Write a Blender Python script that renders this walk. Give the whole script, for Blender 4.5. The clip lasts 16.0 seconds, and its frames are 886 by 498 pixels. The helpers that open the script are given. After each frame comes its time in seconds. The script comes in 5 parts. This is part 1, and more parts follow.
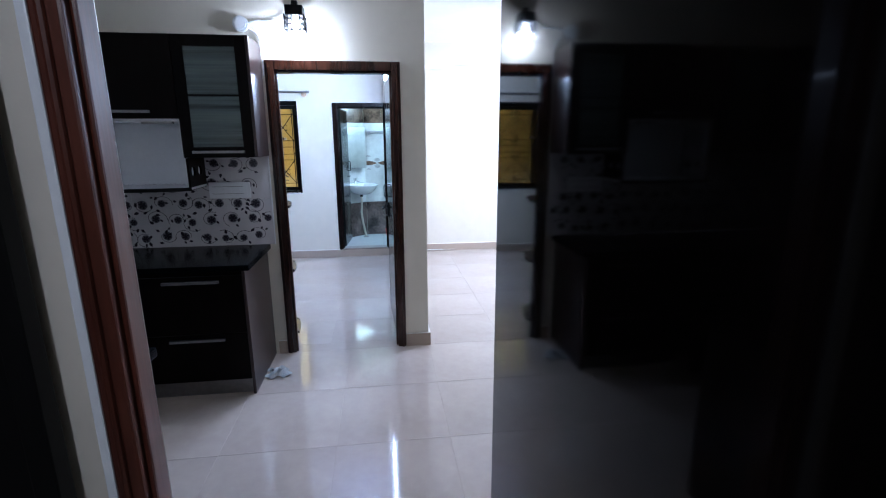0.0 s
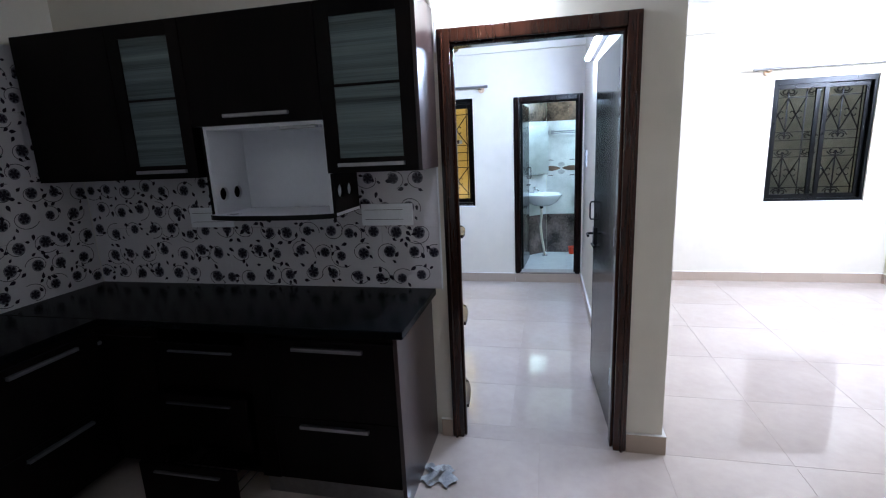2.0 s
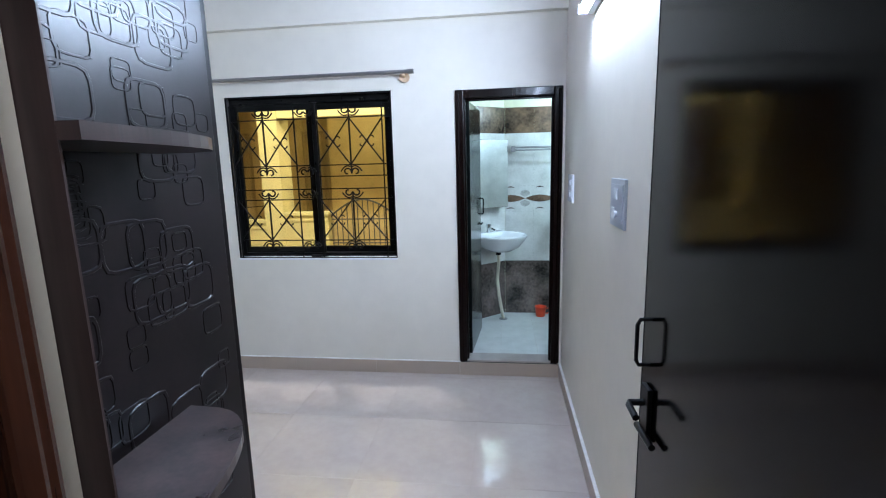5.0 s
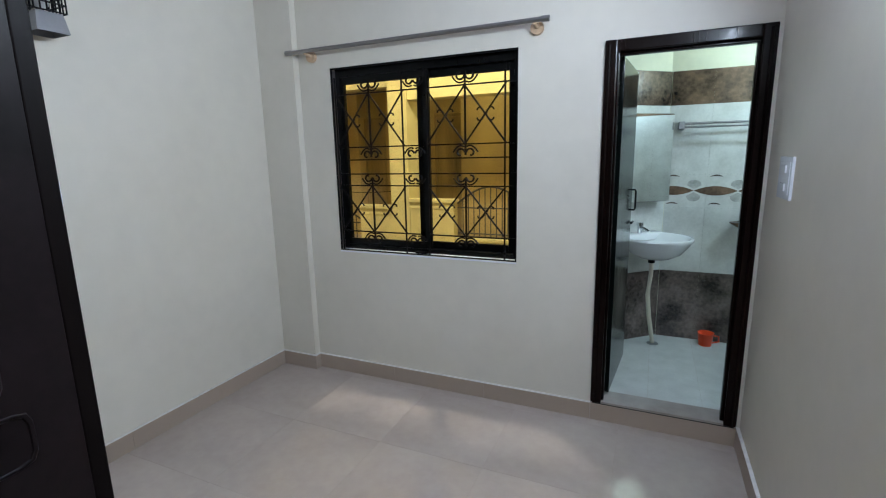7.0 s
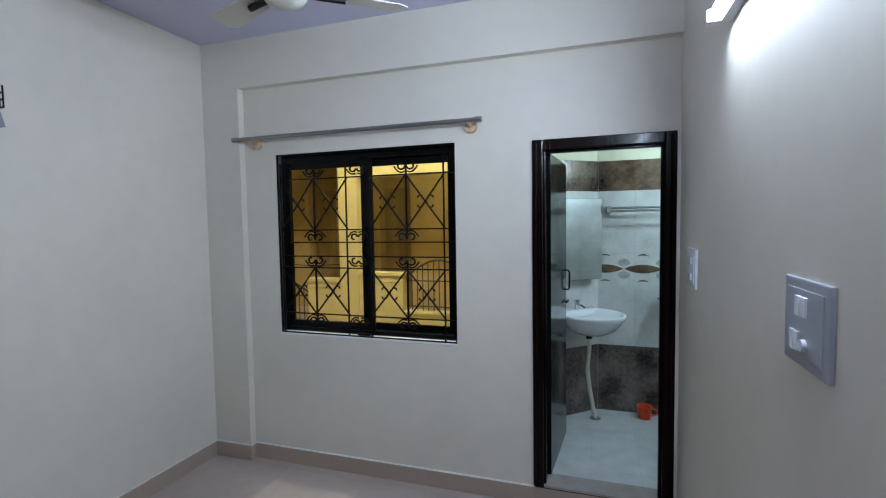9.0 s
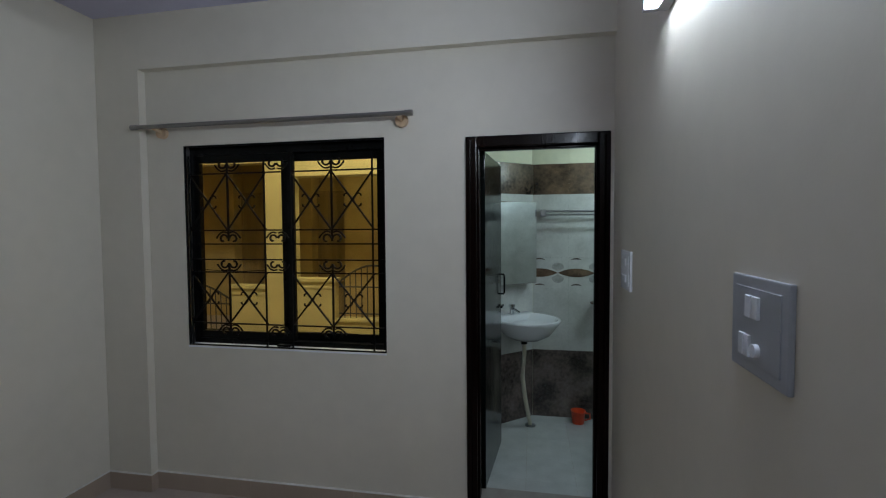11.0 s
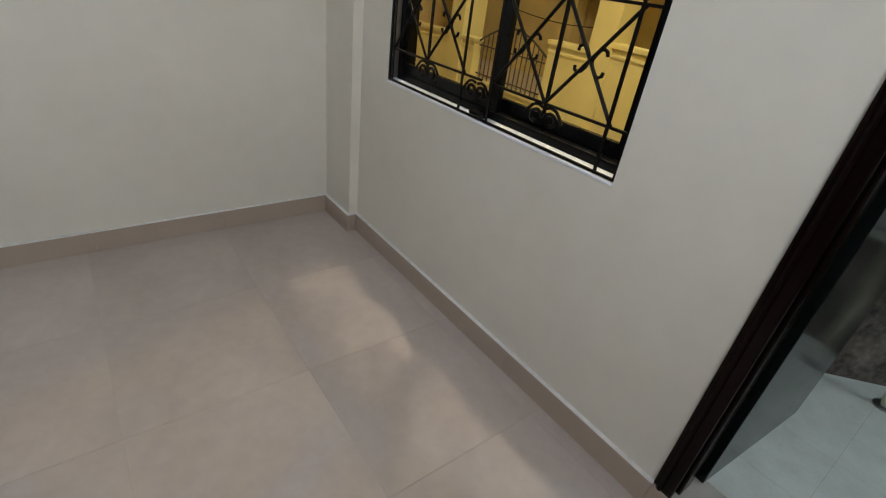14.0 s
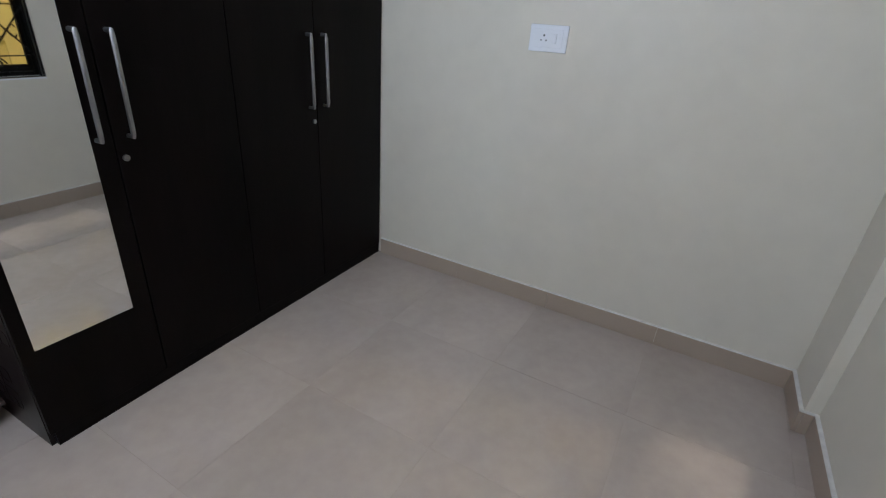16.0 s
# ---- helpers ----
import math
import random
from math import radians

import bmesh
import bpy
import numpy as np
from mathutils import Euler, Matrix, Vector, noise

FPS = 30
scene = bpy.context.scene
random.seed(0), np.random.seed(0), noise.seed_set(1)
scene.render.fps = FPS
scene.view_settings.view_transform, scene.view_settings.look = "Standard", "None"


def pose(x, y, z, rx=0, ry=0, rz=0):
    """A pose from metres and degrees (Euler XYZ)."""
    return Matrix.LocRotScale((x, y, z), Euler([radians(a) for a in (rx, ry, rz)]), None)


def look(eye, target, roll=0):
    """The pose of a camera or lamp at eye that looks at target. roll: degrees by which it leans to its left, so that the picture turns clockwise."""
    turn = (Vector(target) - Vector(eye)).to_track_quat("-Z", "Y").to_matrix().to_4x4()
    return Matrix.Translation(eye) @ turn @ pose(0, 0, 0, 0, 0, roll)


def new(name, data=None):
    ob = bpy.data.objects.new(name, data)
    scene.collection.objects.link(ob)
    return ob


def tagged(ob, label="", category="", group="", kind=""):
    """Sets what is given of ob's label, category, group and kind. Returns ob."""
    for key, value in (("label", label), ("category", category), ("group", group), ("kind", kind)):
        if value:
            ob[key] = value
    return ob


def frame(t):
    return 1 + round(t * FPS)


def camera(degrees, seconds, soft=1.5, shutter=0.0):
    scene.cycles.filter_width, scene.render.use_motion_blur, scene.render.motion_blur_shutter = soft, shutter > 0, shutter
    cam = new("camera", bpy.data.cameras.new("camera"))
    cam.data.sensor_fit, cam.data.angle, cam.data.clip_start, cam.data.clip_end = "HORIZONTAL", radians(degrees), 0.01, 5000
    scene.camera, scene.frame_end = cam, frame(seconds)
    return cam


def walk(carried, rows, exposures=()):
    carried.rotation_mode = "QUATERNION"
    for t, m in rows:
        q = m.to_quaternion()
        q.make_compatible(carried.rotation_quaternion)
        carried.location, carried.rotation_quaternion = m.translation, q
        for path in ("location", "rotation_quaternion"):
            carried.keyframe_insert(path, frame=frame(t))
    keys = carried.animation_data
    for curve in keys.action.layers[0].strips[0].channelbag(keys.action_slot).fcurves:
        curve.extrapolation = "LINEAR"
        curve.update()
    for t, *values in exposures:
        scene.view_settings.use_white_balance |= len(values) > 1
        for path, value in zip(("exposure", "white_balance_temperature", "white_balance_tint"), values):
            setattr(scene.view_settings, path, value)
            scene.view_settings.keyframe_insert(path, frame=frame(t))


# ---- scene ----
cam = camera(86.5, 16.0, soft=1.15)
PATH = [
    (0, (0.281, -3.458, 1.577), (0.53, -1.525, 1.125), -0.3),
    (0.5, (0.211, -3.153, 1.584), (0.185, -1.204, 1.135), -0.9),
    (1, (0.151, -2.816, 1.566), (0.046, -0.868, 1.128), -1.1),
    (1.5, (0.105, -2.545, 1.561), (-0.18, -0.614, 1.126), -1.7),
    (2, (0.04, -2.293, 1.57), (-0.394, -0.388, 1.146), -2.6),
    (2.5, (0.024, -1.998, 1.568), (-0.393, -0.084, 1.162), -3.3),
    (3, (0.051, -1.647, 1.574), (-0.321, 0.278, 1.179), -2.5),
    (3.5, (0.059, -1.307, 1.554), (-0.25, 0.633, 1.181), -2.3),
    (3.7, (0.048, -1.164, 1.553), (-0.232, 0.782, 1.185), -2.4),
    (5.8, (-0.012, 0.129, 1.532), (-0.263, 2.085, 1.199), -1.3),
    (6, (-0.011, 0.211, 1.506), (-0.352, 2.154, 1.176), -1.3),
    (6.5, (-0.037, 0.369, 1.508), (-0.599, 2.254, 1.146), -1.1),
    (7, (-0.069, 0.42, 1.506), (-0.868, 2.213, 1.12), -1.2),
    (7.5, (-0.062, 0.432, 1.507), (-1.044, 2.13, 1.113), -1.6),
    (8, (-0.01, 0.451, 1.52), (-0.884, 2.212, 1.151), -1.4),
    (8.5, (0.03, 0.441, 1.545), (-0.745, 2.266, 1.283), -1.3),
    (9, (0.021, 0.4, 1.61), (-0.605, 2.296, 1.498), -0.9),
    (9.2, (0.019, 0.387, 1.634), (-0.552, 2.303, 1.586), -0.9),
    (11.3, (0.018, 0.690, 1.550), (-0.352, 2.650, 1.441), -0.4),
    (11.5, (-0.003, 0.786, 1.527), (-0.387, 2.737, 1.313), -0.3),
    (12, (-0.043, 1.028, 1.452), (-0.521, 2.903, 0.944), 0.5),
    (12.5, (-0.082, 1.243, 1.387), (-0.634, 3.0, 0.607), 2.5),
    (13, (-0.063, 1.519, 1.345), (-0.819, 3.121, 0.417), 4.2),
    (13.5, (-0.06, 1.772, 1.319), (-1.102, 3.171, 0.34), 6.7),
    (14, (-0.097, 1.885, 1.34), (-1.412, 3.003, 0.329), 8.1),
    (14.5, (-0.119, 2.074, 1.36), (-1.697, 2.746, 0.33), 7.9),
    (15, (-0.15, 2.168, 1.369), (-1.857, 2.341, 0.341), 8.0),
    (15.5, (-0.222, 2.190, 1.418), (-1.933, 1.890, 0.425), 6.6),
    (16, (-0.239, 2.363, 1.407), (-1.830, 1.512, 0.543), 4.3),
]
EXPOSURES = [(0, 0.27, 4800, 14), (1.0, 0.27, 5000, 14), (2.5, 0.22, 5200, 14), (3.7, 0.06, 5300, 13), (5.8, -0.06, 5450, 12), (6.5, -0.40, 5600, 11), (7.0, -0.56, 5800, 10), (8.0, -0.45, 5850, 12), (9.2, -0.93, 5600, 12), (11.3, -1.80, 6200, 11), (11.5, -1.72, 6300, 11), (12.0, -1.06, 6750, 8), (12.5, -0.85, 6900, 9), (14.0, -0.78, 6600, 11), (16, -0.76, 6050, 12)]
walk(cam, [(t, look(e, a, r)) for t, e, a, r in PATH], EXPOSURES)

# ---------------------------------------------------------------- world
world = bpy.data.worlds.new("world")
scene.world = world
world.use_nodes = True
wn = world.node_tree
sky = wn.nodes.new("ShaderNodeTexSky")
sky.sky_type, sky.sun_disc, sky.sun_elevation, sky.sun_rotation = "NISHITA", False, radians(4), radians(200)
wn.links.new(sky.outputs[0], wn.nodes["Background"].inputs[0])
wn.nodes["Background"].inputs[1].default_value = 0.05


def area_lamp(name, m, sx, sy, watts, colour):
    data = bpy.data.lights.new(name, "AREA")
    data.shape, data.size, data.size_y, data.energy, data.color = "RECTANGLE", sx, sy, watts, colour
    ob = new(name, data)
    ob.matrix_world = m
    return ob


def point_lamp(name, at, watts, colour, size=0.04):
    data = bpy.data.lights.new(name, "POINT")
    data.energy, data.color, data.shadow_soft_size = watts, colour, size
    ob = new(name, data)
    ob.location = at
    return ob


COOL, WHITE, WARM = (0.82, 0.915, 1.0), (0.97, 0.97, 1.0), (1.0, 0.80, 0.33)
area_lamp("bedroom_tube_glow", pose(0.33, 1.5, 2.24, 0, 84, 0), 0.05, 1.15, 45, COOL)
area_lamp("hall_tube_glow", pose(3.50, 1.75, 2.24, 0, 60, 0), 0.05, 1.15, 108, WHITE)
point_lamp("cage_lamp_glow", (-0.23, -0.11, 2.27), 26, (1.0, 0.97, 0.9), 0.03)
# Unseen bath lamp, added on the side wall to light the tiles.
point_lamp("bath_fill_glow", (1.06, 3.90, 2.16), 46, (0.70, 0.92, 1.0), 0.05)
# Added fill with no fitting; brightens the facing house.
point_lamp("court_fill_glow", (-2.3, 5.1, 3.6), 190, WARM, 0.08)
point_lamp("court_flood_glow", (-1.96, 4.07, 4.9), 680, (1.0, 0.88, 0.66), 0.12)
# Added fill under the veranda slab; brightens its back wall.
point_lamp("veranda_fill_glow", (-2.3, 7.35, 2.55), 22, WARM, 0.06)
# Added fill outside the hall window; brightens the boundary wall.
point_lamp("yard_fill_glow", (3.6, 4.5, 2.9), 17, (1.0, 0.92, 0.75), 0.06)
# Unseen corridor lamp, added to light the entrance wall's outer face.
point_lamp("corridor_unseen_glow", (-0.3, -4.7, 2.5), 34, (1.0, 0.93, 0.82), 0.06)


# ---------------------------------------------------------------- materials
def mat(name, colour, rough=0.5, metal=0.0, vary=0.06, scale=6.0, bump=0.0, bscale=60.0, coat=0.0, second=None, stretch=(1, 1, 1), rvary=0.08, spec=0.5):
    """A painted, wooden, stone or metal surface: two scales of variation, roughness wear and fine relief."""
    m = bpy.data.materials.new(name)
    m.use_nodes = True
    nt = m.node_tree
    b = nt.nodes["Principled BSDF"]
    link = nt.links.new
    co = nt.nodes.new("ShaderNodeTexCoord")
    mp = nt.nodes.new("ShaderNodeMapping")
    mp.inputs["Scale"].default_value = stretch
    link(co.outputs["Object"], mp.inputs[0])
    big = nt.nodes.new("ShaderNodeTexNoise")
    big.inputs["Scale"].default_value, big.inputs["Detail"].default_value = scale, 5
    link(mp.outputs[0], big.inputs["Vector"])
    fine = nt.nodes.new("ShaderNodeTexNoise")
    fine.inputs["Scale"].default_value, fine.inputs["Detail"].default_value = scale * 9, 4
    link(mp.outputs[0], fine.inputs["Vector"])
    add = nt.nodes.new("ShaderNodeMath")
    add.operation = "MULTIPLY_ADD"
    link(fine.outputs["Fac"], add.inputs[0])
    add.inputs[1].default_value = 0.4
    link(big.outputs["Fac"], add.inputs[2])
    ramp = nt.nodes.new("ShaderNodeValToRGB")
    ramp.color_ramp.elements[0].position, ramp.color_ramp.elements[1].position = 0.45, 0.95
    dark = [c * (1 - vary * 2) for c in colour]
    light = list(second) if second else [min(1, c * (1 + vary)) for c in colour]
    ramp.color_ramp.elements[0].color, ramp.color_ramp.elements[1].color = (*dark, 1), (*light, 1)
    link(add.outputs[0], ramp.inputs[0])
    link(ramp.outputs[0], b.inputs["Base Color"])
    rr = nt.nodes.new("ShaderNodeMapRange")
    rr.inputs["To Min"].default_value, rr.inputs["To Max"].default_value = max(0.01, rough - rvary), min(1, rough + rvary)
    link(big.outputs["Fac"], rr.inputs[0])
    link(rr.outputs[0], b.inputs["Roughness"])
    b.inputs["Metallic"].default_value = metal
    b.inputs["Coat Weight"].default_value = coat
    b.inputs["Coat Roughness"].default_value = 0.06
    b.inputs["Specular IOR Level"].default_value = spec
    if bump:
        bn = nt.nodes.new("ShaderNodeTexNoise")
        bn.inputs["Scale"].default_value, bn.inputs["Detail"].default_value = bscale, 3
        link(mp.outputs[0], bn.inputs["Vector"])
        bp = nt.nodes.new("ShaderNodeBump")
        bp.inputs["Strength"].default_value, bp.inputs["Distance"].default_value = bump, 0.004
        link(bn.outputs["Fac"], bp.inputs["Height"])
        link(bp.outputs[0], b.inputs["Normal"])
    return m


def glow(name, colour, strength):
    m = bpy.data.materials.new(name)
    m.use_nodes = True
    b = m.node_tree.nodes["Principled BSDF"]
    b.inputs["Base Color"].default_value = (0.8, 0.8, 0.8, 1)
    b.inputs["Emission Color"].default_value = (*colour, 1)
    b.inputs["Emission Strength"].default_value = strength
    return m


def glass(name, colour, rough=0.0, ior=1.45):
    m = bpy.data.materials.new(name)
    m.use_nodes = True
    b = m.node_tree.nodes["Principled BSDF"]
    b.inputs["Base Color"].default_value = (*colour, 1)
    b.inputs["Roughness"].default_value = rough
    b.inputs["Transmission Weight"].default_value = 1.0
    b.inputs["IOR"].default_value = ior
    return m


def piece_vary(m, amount):
    """Small differences of tone from piece to piece."""
    nt = m.node_tree
    b = nt.nodes["Principled BSDF"]
    src = b.inputs["Base Color"].links[0].from_socket
    info = nt.nodes.new("ShaderNodeObjectInfo")
    mr = nt.nodes.new("ShaderNodeMapRange")
    mr.inputs["To Min"].default_value, mr.inputs["To Max"].default_value = 1 - amount, 1 + amount
    nt.links.new(info.outputs["Random"], mr.inputs[0])
    mix = nt.nodes.new("ShaderNodeVectorMath")
    mix.operation = "SCALE"
    nt.links.new(src, mix.inputs[0])
    nt.links.new(mr.outputs[0], mix.inputs["Scale"])
    nt.links.new(mix.outputs[0], b.inputs["Base Color"])
    return m


PAINT = mat("cream wall paint", (0.69, 0.646, 0.55), 0.5, vary=0.035, scale=1.3, bump=0.07, bscale=70)
CEIL = mat("lavender ceiling paint", (0.58, 0.57, 0.72), 0.7, vary=0.03, scale=2, bump=0.1, bscale=80)
CEILW = mat("white ceiling paint", (0.80, 0.79, 0.77), 0.7, vary=0.03, scale=2, bump=0.1, bscale=80)
TILE = piece_vary(mat("polished vitrified tile", (0.445, 0.376, 0.328), 0.07, vary=0.06, scale=2.0, rvary=0.03, second=(0.49, 0.42, 0.37)), 0.035)
GROUT = mat("beige grout", (0.40, 0.335, 0.28), 0.7, vary=0.08, scale=20)
SKIRT = mat("beige skirting tile", (0.40, 0.318, 0.25), 0.4, vary=0.012, scale=5, rvary=0.01)
CEMENT_LIT = mat("white cement and lit tile edge", (0.74, 0.72, 0.68), 0.7, vary=0.08, scale=30)
LAM = mat("dark wenge laminate", (0.0030, 0.0021, 0.0020), 0.38, vary=0.3, scale=8, stretch=(1, 1, 0.12), second=(0.006, 0.0038, 0.0034), bump=0.04, bscale=120, spec=0.08)
EMBOSS = mat("dark embossed laminate", (0.006, 0.004, 0.0045), 0.32, vary=0.3, scale=8, second=(0.012, 0.0075, 0.008), spec=0.22)
SIDE = mat("brown wenge side panel", (0.030, 0.018, 0.017), 0.3, vary=0.3, scale=14, stretch=(1, 1, 0.06), second=(0.065, 0.040, 0.036), coat=0.15, spec=0.35)
GRANITE = mat("black granite", (0.0012, 0.0016, 0.0024), 0.2, vary=0.3, scale=70, second=(0.005, 0.0065, 0.0085), rvary=0.03, spec=0.05)
WOOD = mat("varnished teak frame", (0.018, 0.0065, 0.004), 0.22, vary=0.3, scale=10, stretch=(1, 1, 0.08), second=(0.050, 0.0165, 0.008), coat=0.25, bump=0.05, bscale=80, spec=0.3)
# Darkened copy of WOOD; the bath end's lower exposure is in its colour.
WOOD_DARKENED = mat("varnished teak frame, darkened copy", (0.0028, 0.0012, 0.0011), 0.22, vary=0.3, scale=10, stretch=(1, 1, 0.08), second=(0.009, 0.0032, 0.0022), coat=0.05, bump=0.04, bscale=80, spec=0.12)
REDWOOD = mat("reddish brown varnished frame", (0.060, 0.017, 0.011), 0.32, vary=0.25, scale=10, stretch=(1, 1, 0.08), second=(0.095, 0.027, 0.015), coat=0.06, bump=0.08, bscale=60, spec=0.25)
LEAF = mat("dark polished door leaf", (0.002, 0.0015, 0.0015), 0.05, vary=0.2, scale=4, stretch=(1, 1, 0.1), rvary=0.02, spec=0.10)
GREYLEAF = mat("dark brown laminate door leaf", (0.003, 0.002, 0.002), 0.12, vary=0.25, scale=6, stretch=(1, 1, 0.1), second=(0.006, 0.004, 0.004), rvary=0.03, spec=0.13)
BATHLEAF = mat("dark green-grey bath door leaf", (0.004, 0.006, 0.0055), 0.14, vary=0.15, scale=5, spec=0.16)
BLACK = mat("black painted steel", (0.0025, 0.0025, 0.003), 0.4, vary=0.15, scale=20, spec=0.18)
ALU = mat("black anodised aluminium", (0.0025, 0.0028, 0.003), 0.3, metal=0.1, vary=0.15, scale=20, spec=0.18)
STEEL = mat("brushed steel", (0.33, 0.33, 0.34), 0.36, metal=1.0, vary=0.08, scale=30)
DULL = mat("dull steel curtain rod", (0.30, 0.29, 0.28), 0.4, metal=0.9, vary=0.06, scale=30)
MILL = mat("bright mill aluminium", (0.82, 0.84, 0.86), 0.35, metal=0.15, vary=0.05, scale=30)
CHROME = mat("chrome", (0.75, 0.76, 0.78), 0.08, metal=1.0, vary=0.02, scale=10, rvary=0.03)
PLASTIC = mat("white switch plastic", (0.84, 0.86, 0.90), 0.22, vary=0.02, scale=8)
SILVER = mat("silver grey switch plate", (0.45, 0.47, 0.52), 0.3, metal=0.25, vary=0.04, scale=8)
WHITEBOARD = mat("white laminate", (0.78, 0.80, 0.85), 0.3, vary=0.03, scale=5)
CERAMIC = mat("white ceramic", (0.82, 0.83, 0.84), 0.08, vary=0.01, scale=4, rvary=0.03)
WOODBLOCK = mat("pale wooden bracket", (0.62, 0.44, 0.28), 0.5, vary=0.1, scale=30)
RED = mat("orange red plastic", (0.78, 0.07, 0.015), 0.35, vary=0.05, scale=20)
HOSE = mat("cream plastic hose", (0.62, 0.58, 0.46), 0.4, vary=0.05, scale=20)
FAN = mat("cream enamel", (0.68, 0.66, 0.60), 0.3, vary=0.03, scale=10)
BATHFLOOR = piece_vary(mat("pale bath floor tile", (0.56, 0.57, 0.55), 0.4, vary=0.07, scale=9), 0.03)
BATHWALL = mat("glossy marbled wall tile", (0.60, 0.60, 0.57), 0.14, vary=0.07, scale=7, second=(0.70, 0.70, 0.67), rvary=0.04)
BROWNBAND = mat("brown marbled tile", (0.022, 0.012, 0.007), 0.2, vary=0.5, scale=5.0, second=(0.22, 0.14, 0.09))
SILL = mat("grey-beige threshold stone", (0.36, 0.32, 0.285), 0.35, vary=0.1, scale=14)
FANPRINT = mat("pale grey printed fans", (0.47, 0.46, 0.44), 0.16, vary=0.2, scale=24)
GREYBAND = mat("dark slate marbled tile", (0.010, 0.011, 0.016), 0.2, vary=0.5, scale=4.2, second=(0.25, 0.195, 0.17))
MIRROR = mat("mirror silver", (0.86, 0.88, 0.88), 0.02, metal=1.0, vary=0.0, rvary=0.01)
YELLOW = mat("yellow court plaster", (0.62, 0.57, 0.29), 0.7, vary=0.08, scale=3, bump=0.2, bscale=60)
BATHPLASTER = mat("pale yellow plaster", (0.70, 0.68, 0.50), 0.6, vary=0.05, scale=3, bump=0.15, bscale=60)
OCHRE = mat("ochre plaster", (0.46, 0.36, 0.16), 0.75, vary=0.12, scale=2, bump=0.2, bscale=40)
RAIL = mat("dark grey painted railing", (0.07, 0.07, 0.065), 0.45, metal=0.3, vary=0.15, scale=20)
OCHREPANEL = mat("ochre-brown recessed panel", (0.33, 0.255, 0.12), 0.5, vary=0.2, scale=8, stretch=(1, 1, 0.1))
YARD = mat("grey boundary plaster", (0.30, 0.31, 0.27), 0.8, vary=0.2, scale=2, bump=0.2, bscale=60)
# Dark base colour stands for an unlit corridor.
UNLITWALL = mat("corridor plaster darkened as unlit", (0.25, 0.23, 0.2), 0.8, vary=0.06, scale=3)
CLOTH = mat("grey blue cloth", (0.34, 0.37, 0.42), 0.9, vary=0.3, scale=18, second=(0.6, 0.62, 0.63))
PRINT = mat("dark printed flowers", (0.034, 0.029, 0.046), 0.2, vary=0.2, scale=40)
PRINTG = mat("grey printed petals", (0.20, 0.19, 0.225), 0.2, vary=0.25, scale=40)
SPLASH = mat("white glazed wall tile", (0.62, 0.60, 0.63), 0.16, vary=0.03, scale=8, rvary=0.04)
TUBE = glow("lit tube", COOL, 155)
FROST = mat("frosted white glass", (0.62, 0.62, 0.62), 0.35, vary=0.03, scale=8)
SMOKE = mat("grey frosted glass", (0.26, 0.26, 0.27), 0.35, vary=0.05, scale=8)
BULB = glow("lit bulb", WHITE, 40)
PANE = glass("clear pane", (0.92, 0.94, 0.93), 0.0, 1.05)
FLUTED = mat("frosted striped glass", (0.072, 0.106, 0.110), 0.22, vary=0.35, scale=2.2, stretch=(0.15, 1, 14), second=(0.14, 0.188, 0.188), bump=0.15, bscale=6)


# ---------------------------------------------------------------- mesh helpers
def box(bm, x0, x1, y0, y1, z0, z1, bevel=0.0):
    v = [bm.verts.new((x, y, z)) for z in (z0, z1) for y in (y0, y1) for x in (x0, x1)]
    fs = [bm.faces.new([v[i] for i in q]) for q in ((0, 2, 3, 1), (4, 5, 7, 6), (0, 1, 5, 4), (2, 6, 7, 3), (0, 4, 6, 2), (1, 3, 7, 5))]
    if bevel:
        es = list({e for f in fs for e in f.edges})
        bmesh.ops.bevel(bm, geom=es, offset=bevel, segments=2, profile=0.6, affect="EDGES")
    return v


def boxes(*dims, bevel=0.0):
    bm = bmesh.new()
    for d in dims:
        box(bm, *d, bevel=bevel)
    return bm


def tube_between(bm, a, b, r, seg=10, cap=True):
    a, b = Vector(a), Vector(b)
    q = (b - a).to_track_quat("Z", "Y")
    rings = []
    for c in (a, b):
        rings.append([bm.verts.new(c + q @ Vector((r * math.cos(k * math.tau / seg), r * math.sin(k * math.tau / seg), 0))) for k in range(seg)])
    for k in range(seg):
        bm.faces.new((rings[0][k], rings[0][(k + 1) % seg], rings[1][(k + 1) % seg], rings[1][k]))
    if cap:
        bm.faces.new(rings[0][::-1])
        bm.faces.new(rings[1])


def sweep(bm, pts, r, seg=8):
    """A round bar along a line of points."""
    pts = [Vector(p) for p in pts]
    rings = []
    for i, p in enumerate(pts):
        d = (pts[min(i + 1, len(pts) - 1)] - pts[max(i - 1, 0)]).normalized()
        q = d.to_track_quat("Z", "Y")
        rings.append([bm.verts.new(p + q @ Vector((r * math.cos(k * math.tau / seg), r * math.sin(k * math.tau / seg), 0))) for k in range(seg)])
    for i in range(len(rings) - 1):
        a = rings[i]
        best = min(range(seg), key=lambda s: (a[0].co - rings[i + 1][s].co).length)
        b = rings[i + 1][best:] + rings[i + 1][:best]
        rings[i + 1] = b
        for k in range(seg):
            bm.faces.new((a[k], a[(k + 1) % seg], b[(k + 1) % seg], b[k]))
    bm.faces.new(rings[0][::-1])
    bm.faces.new(rings[-1])


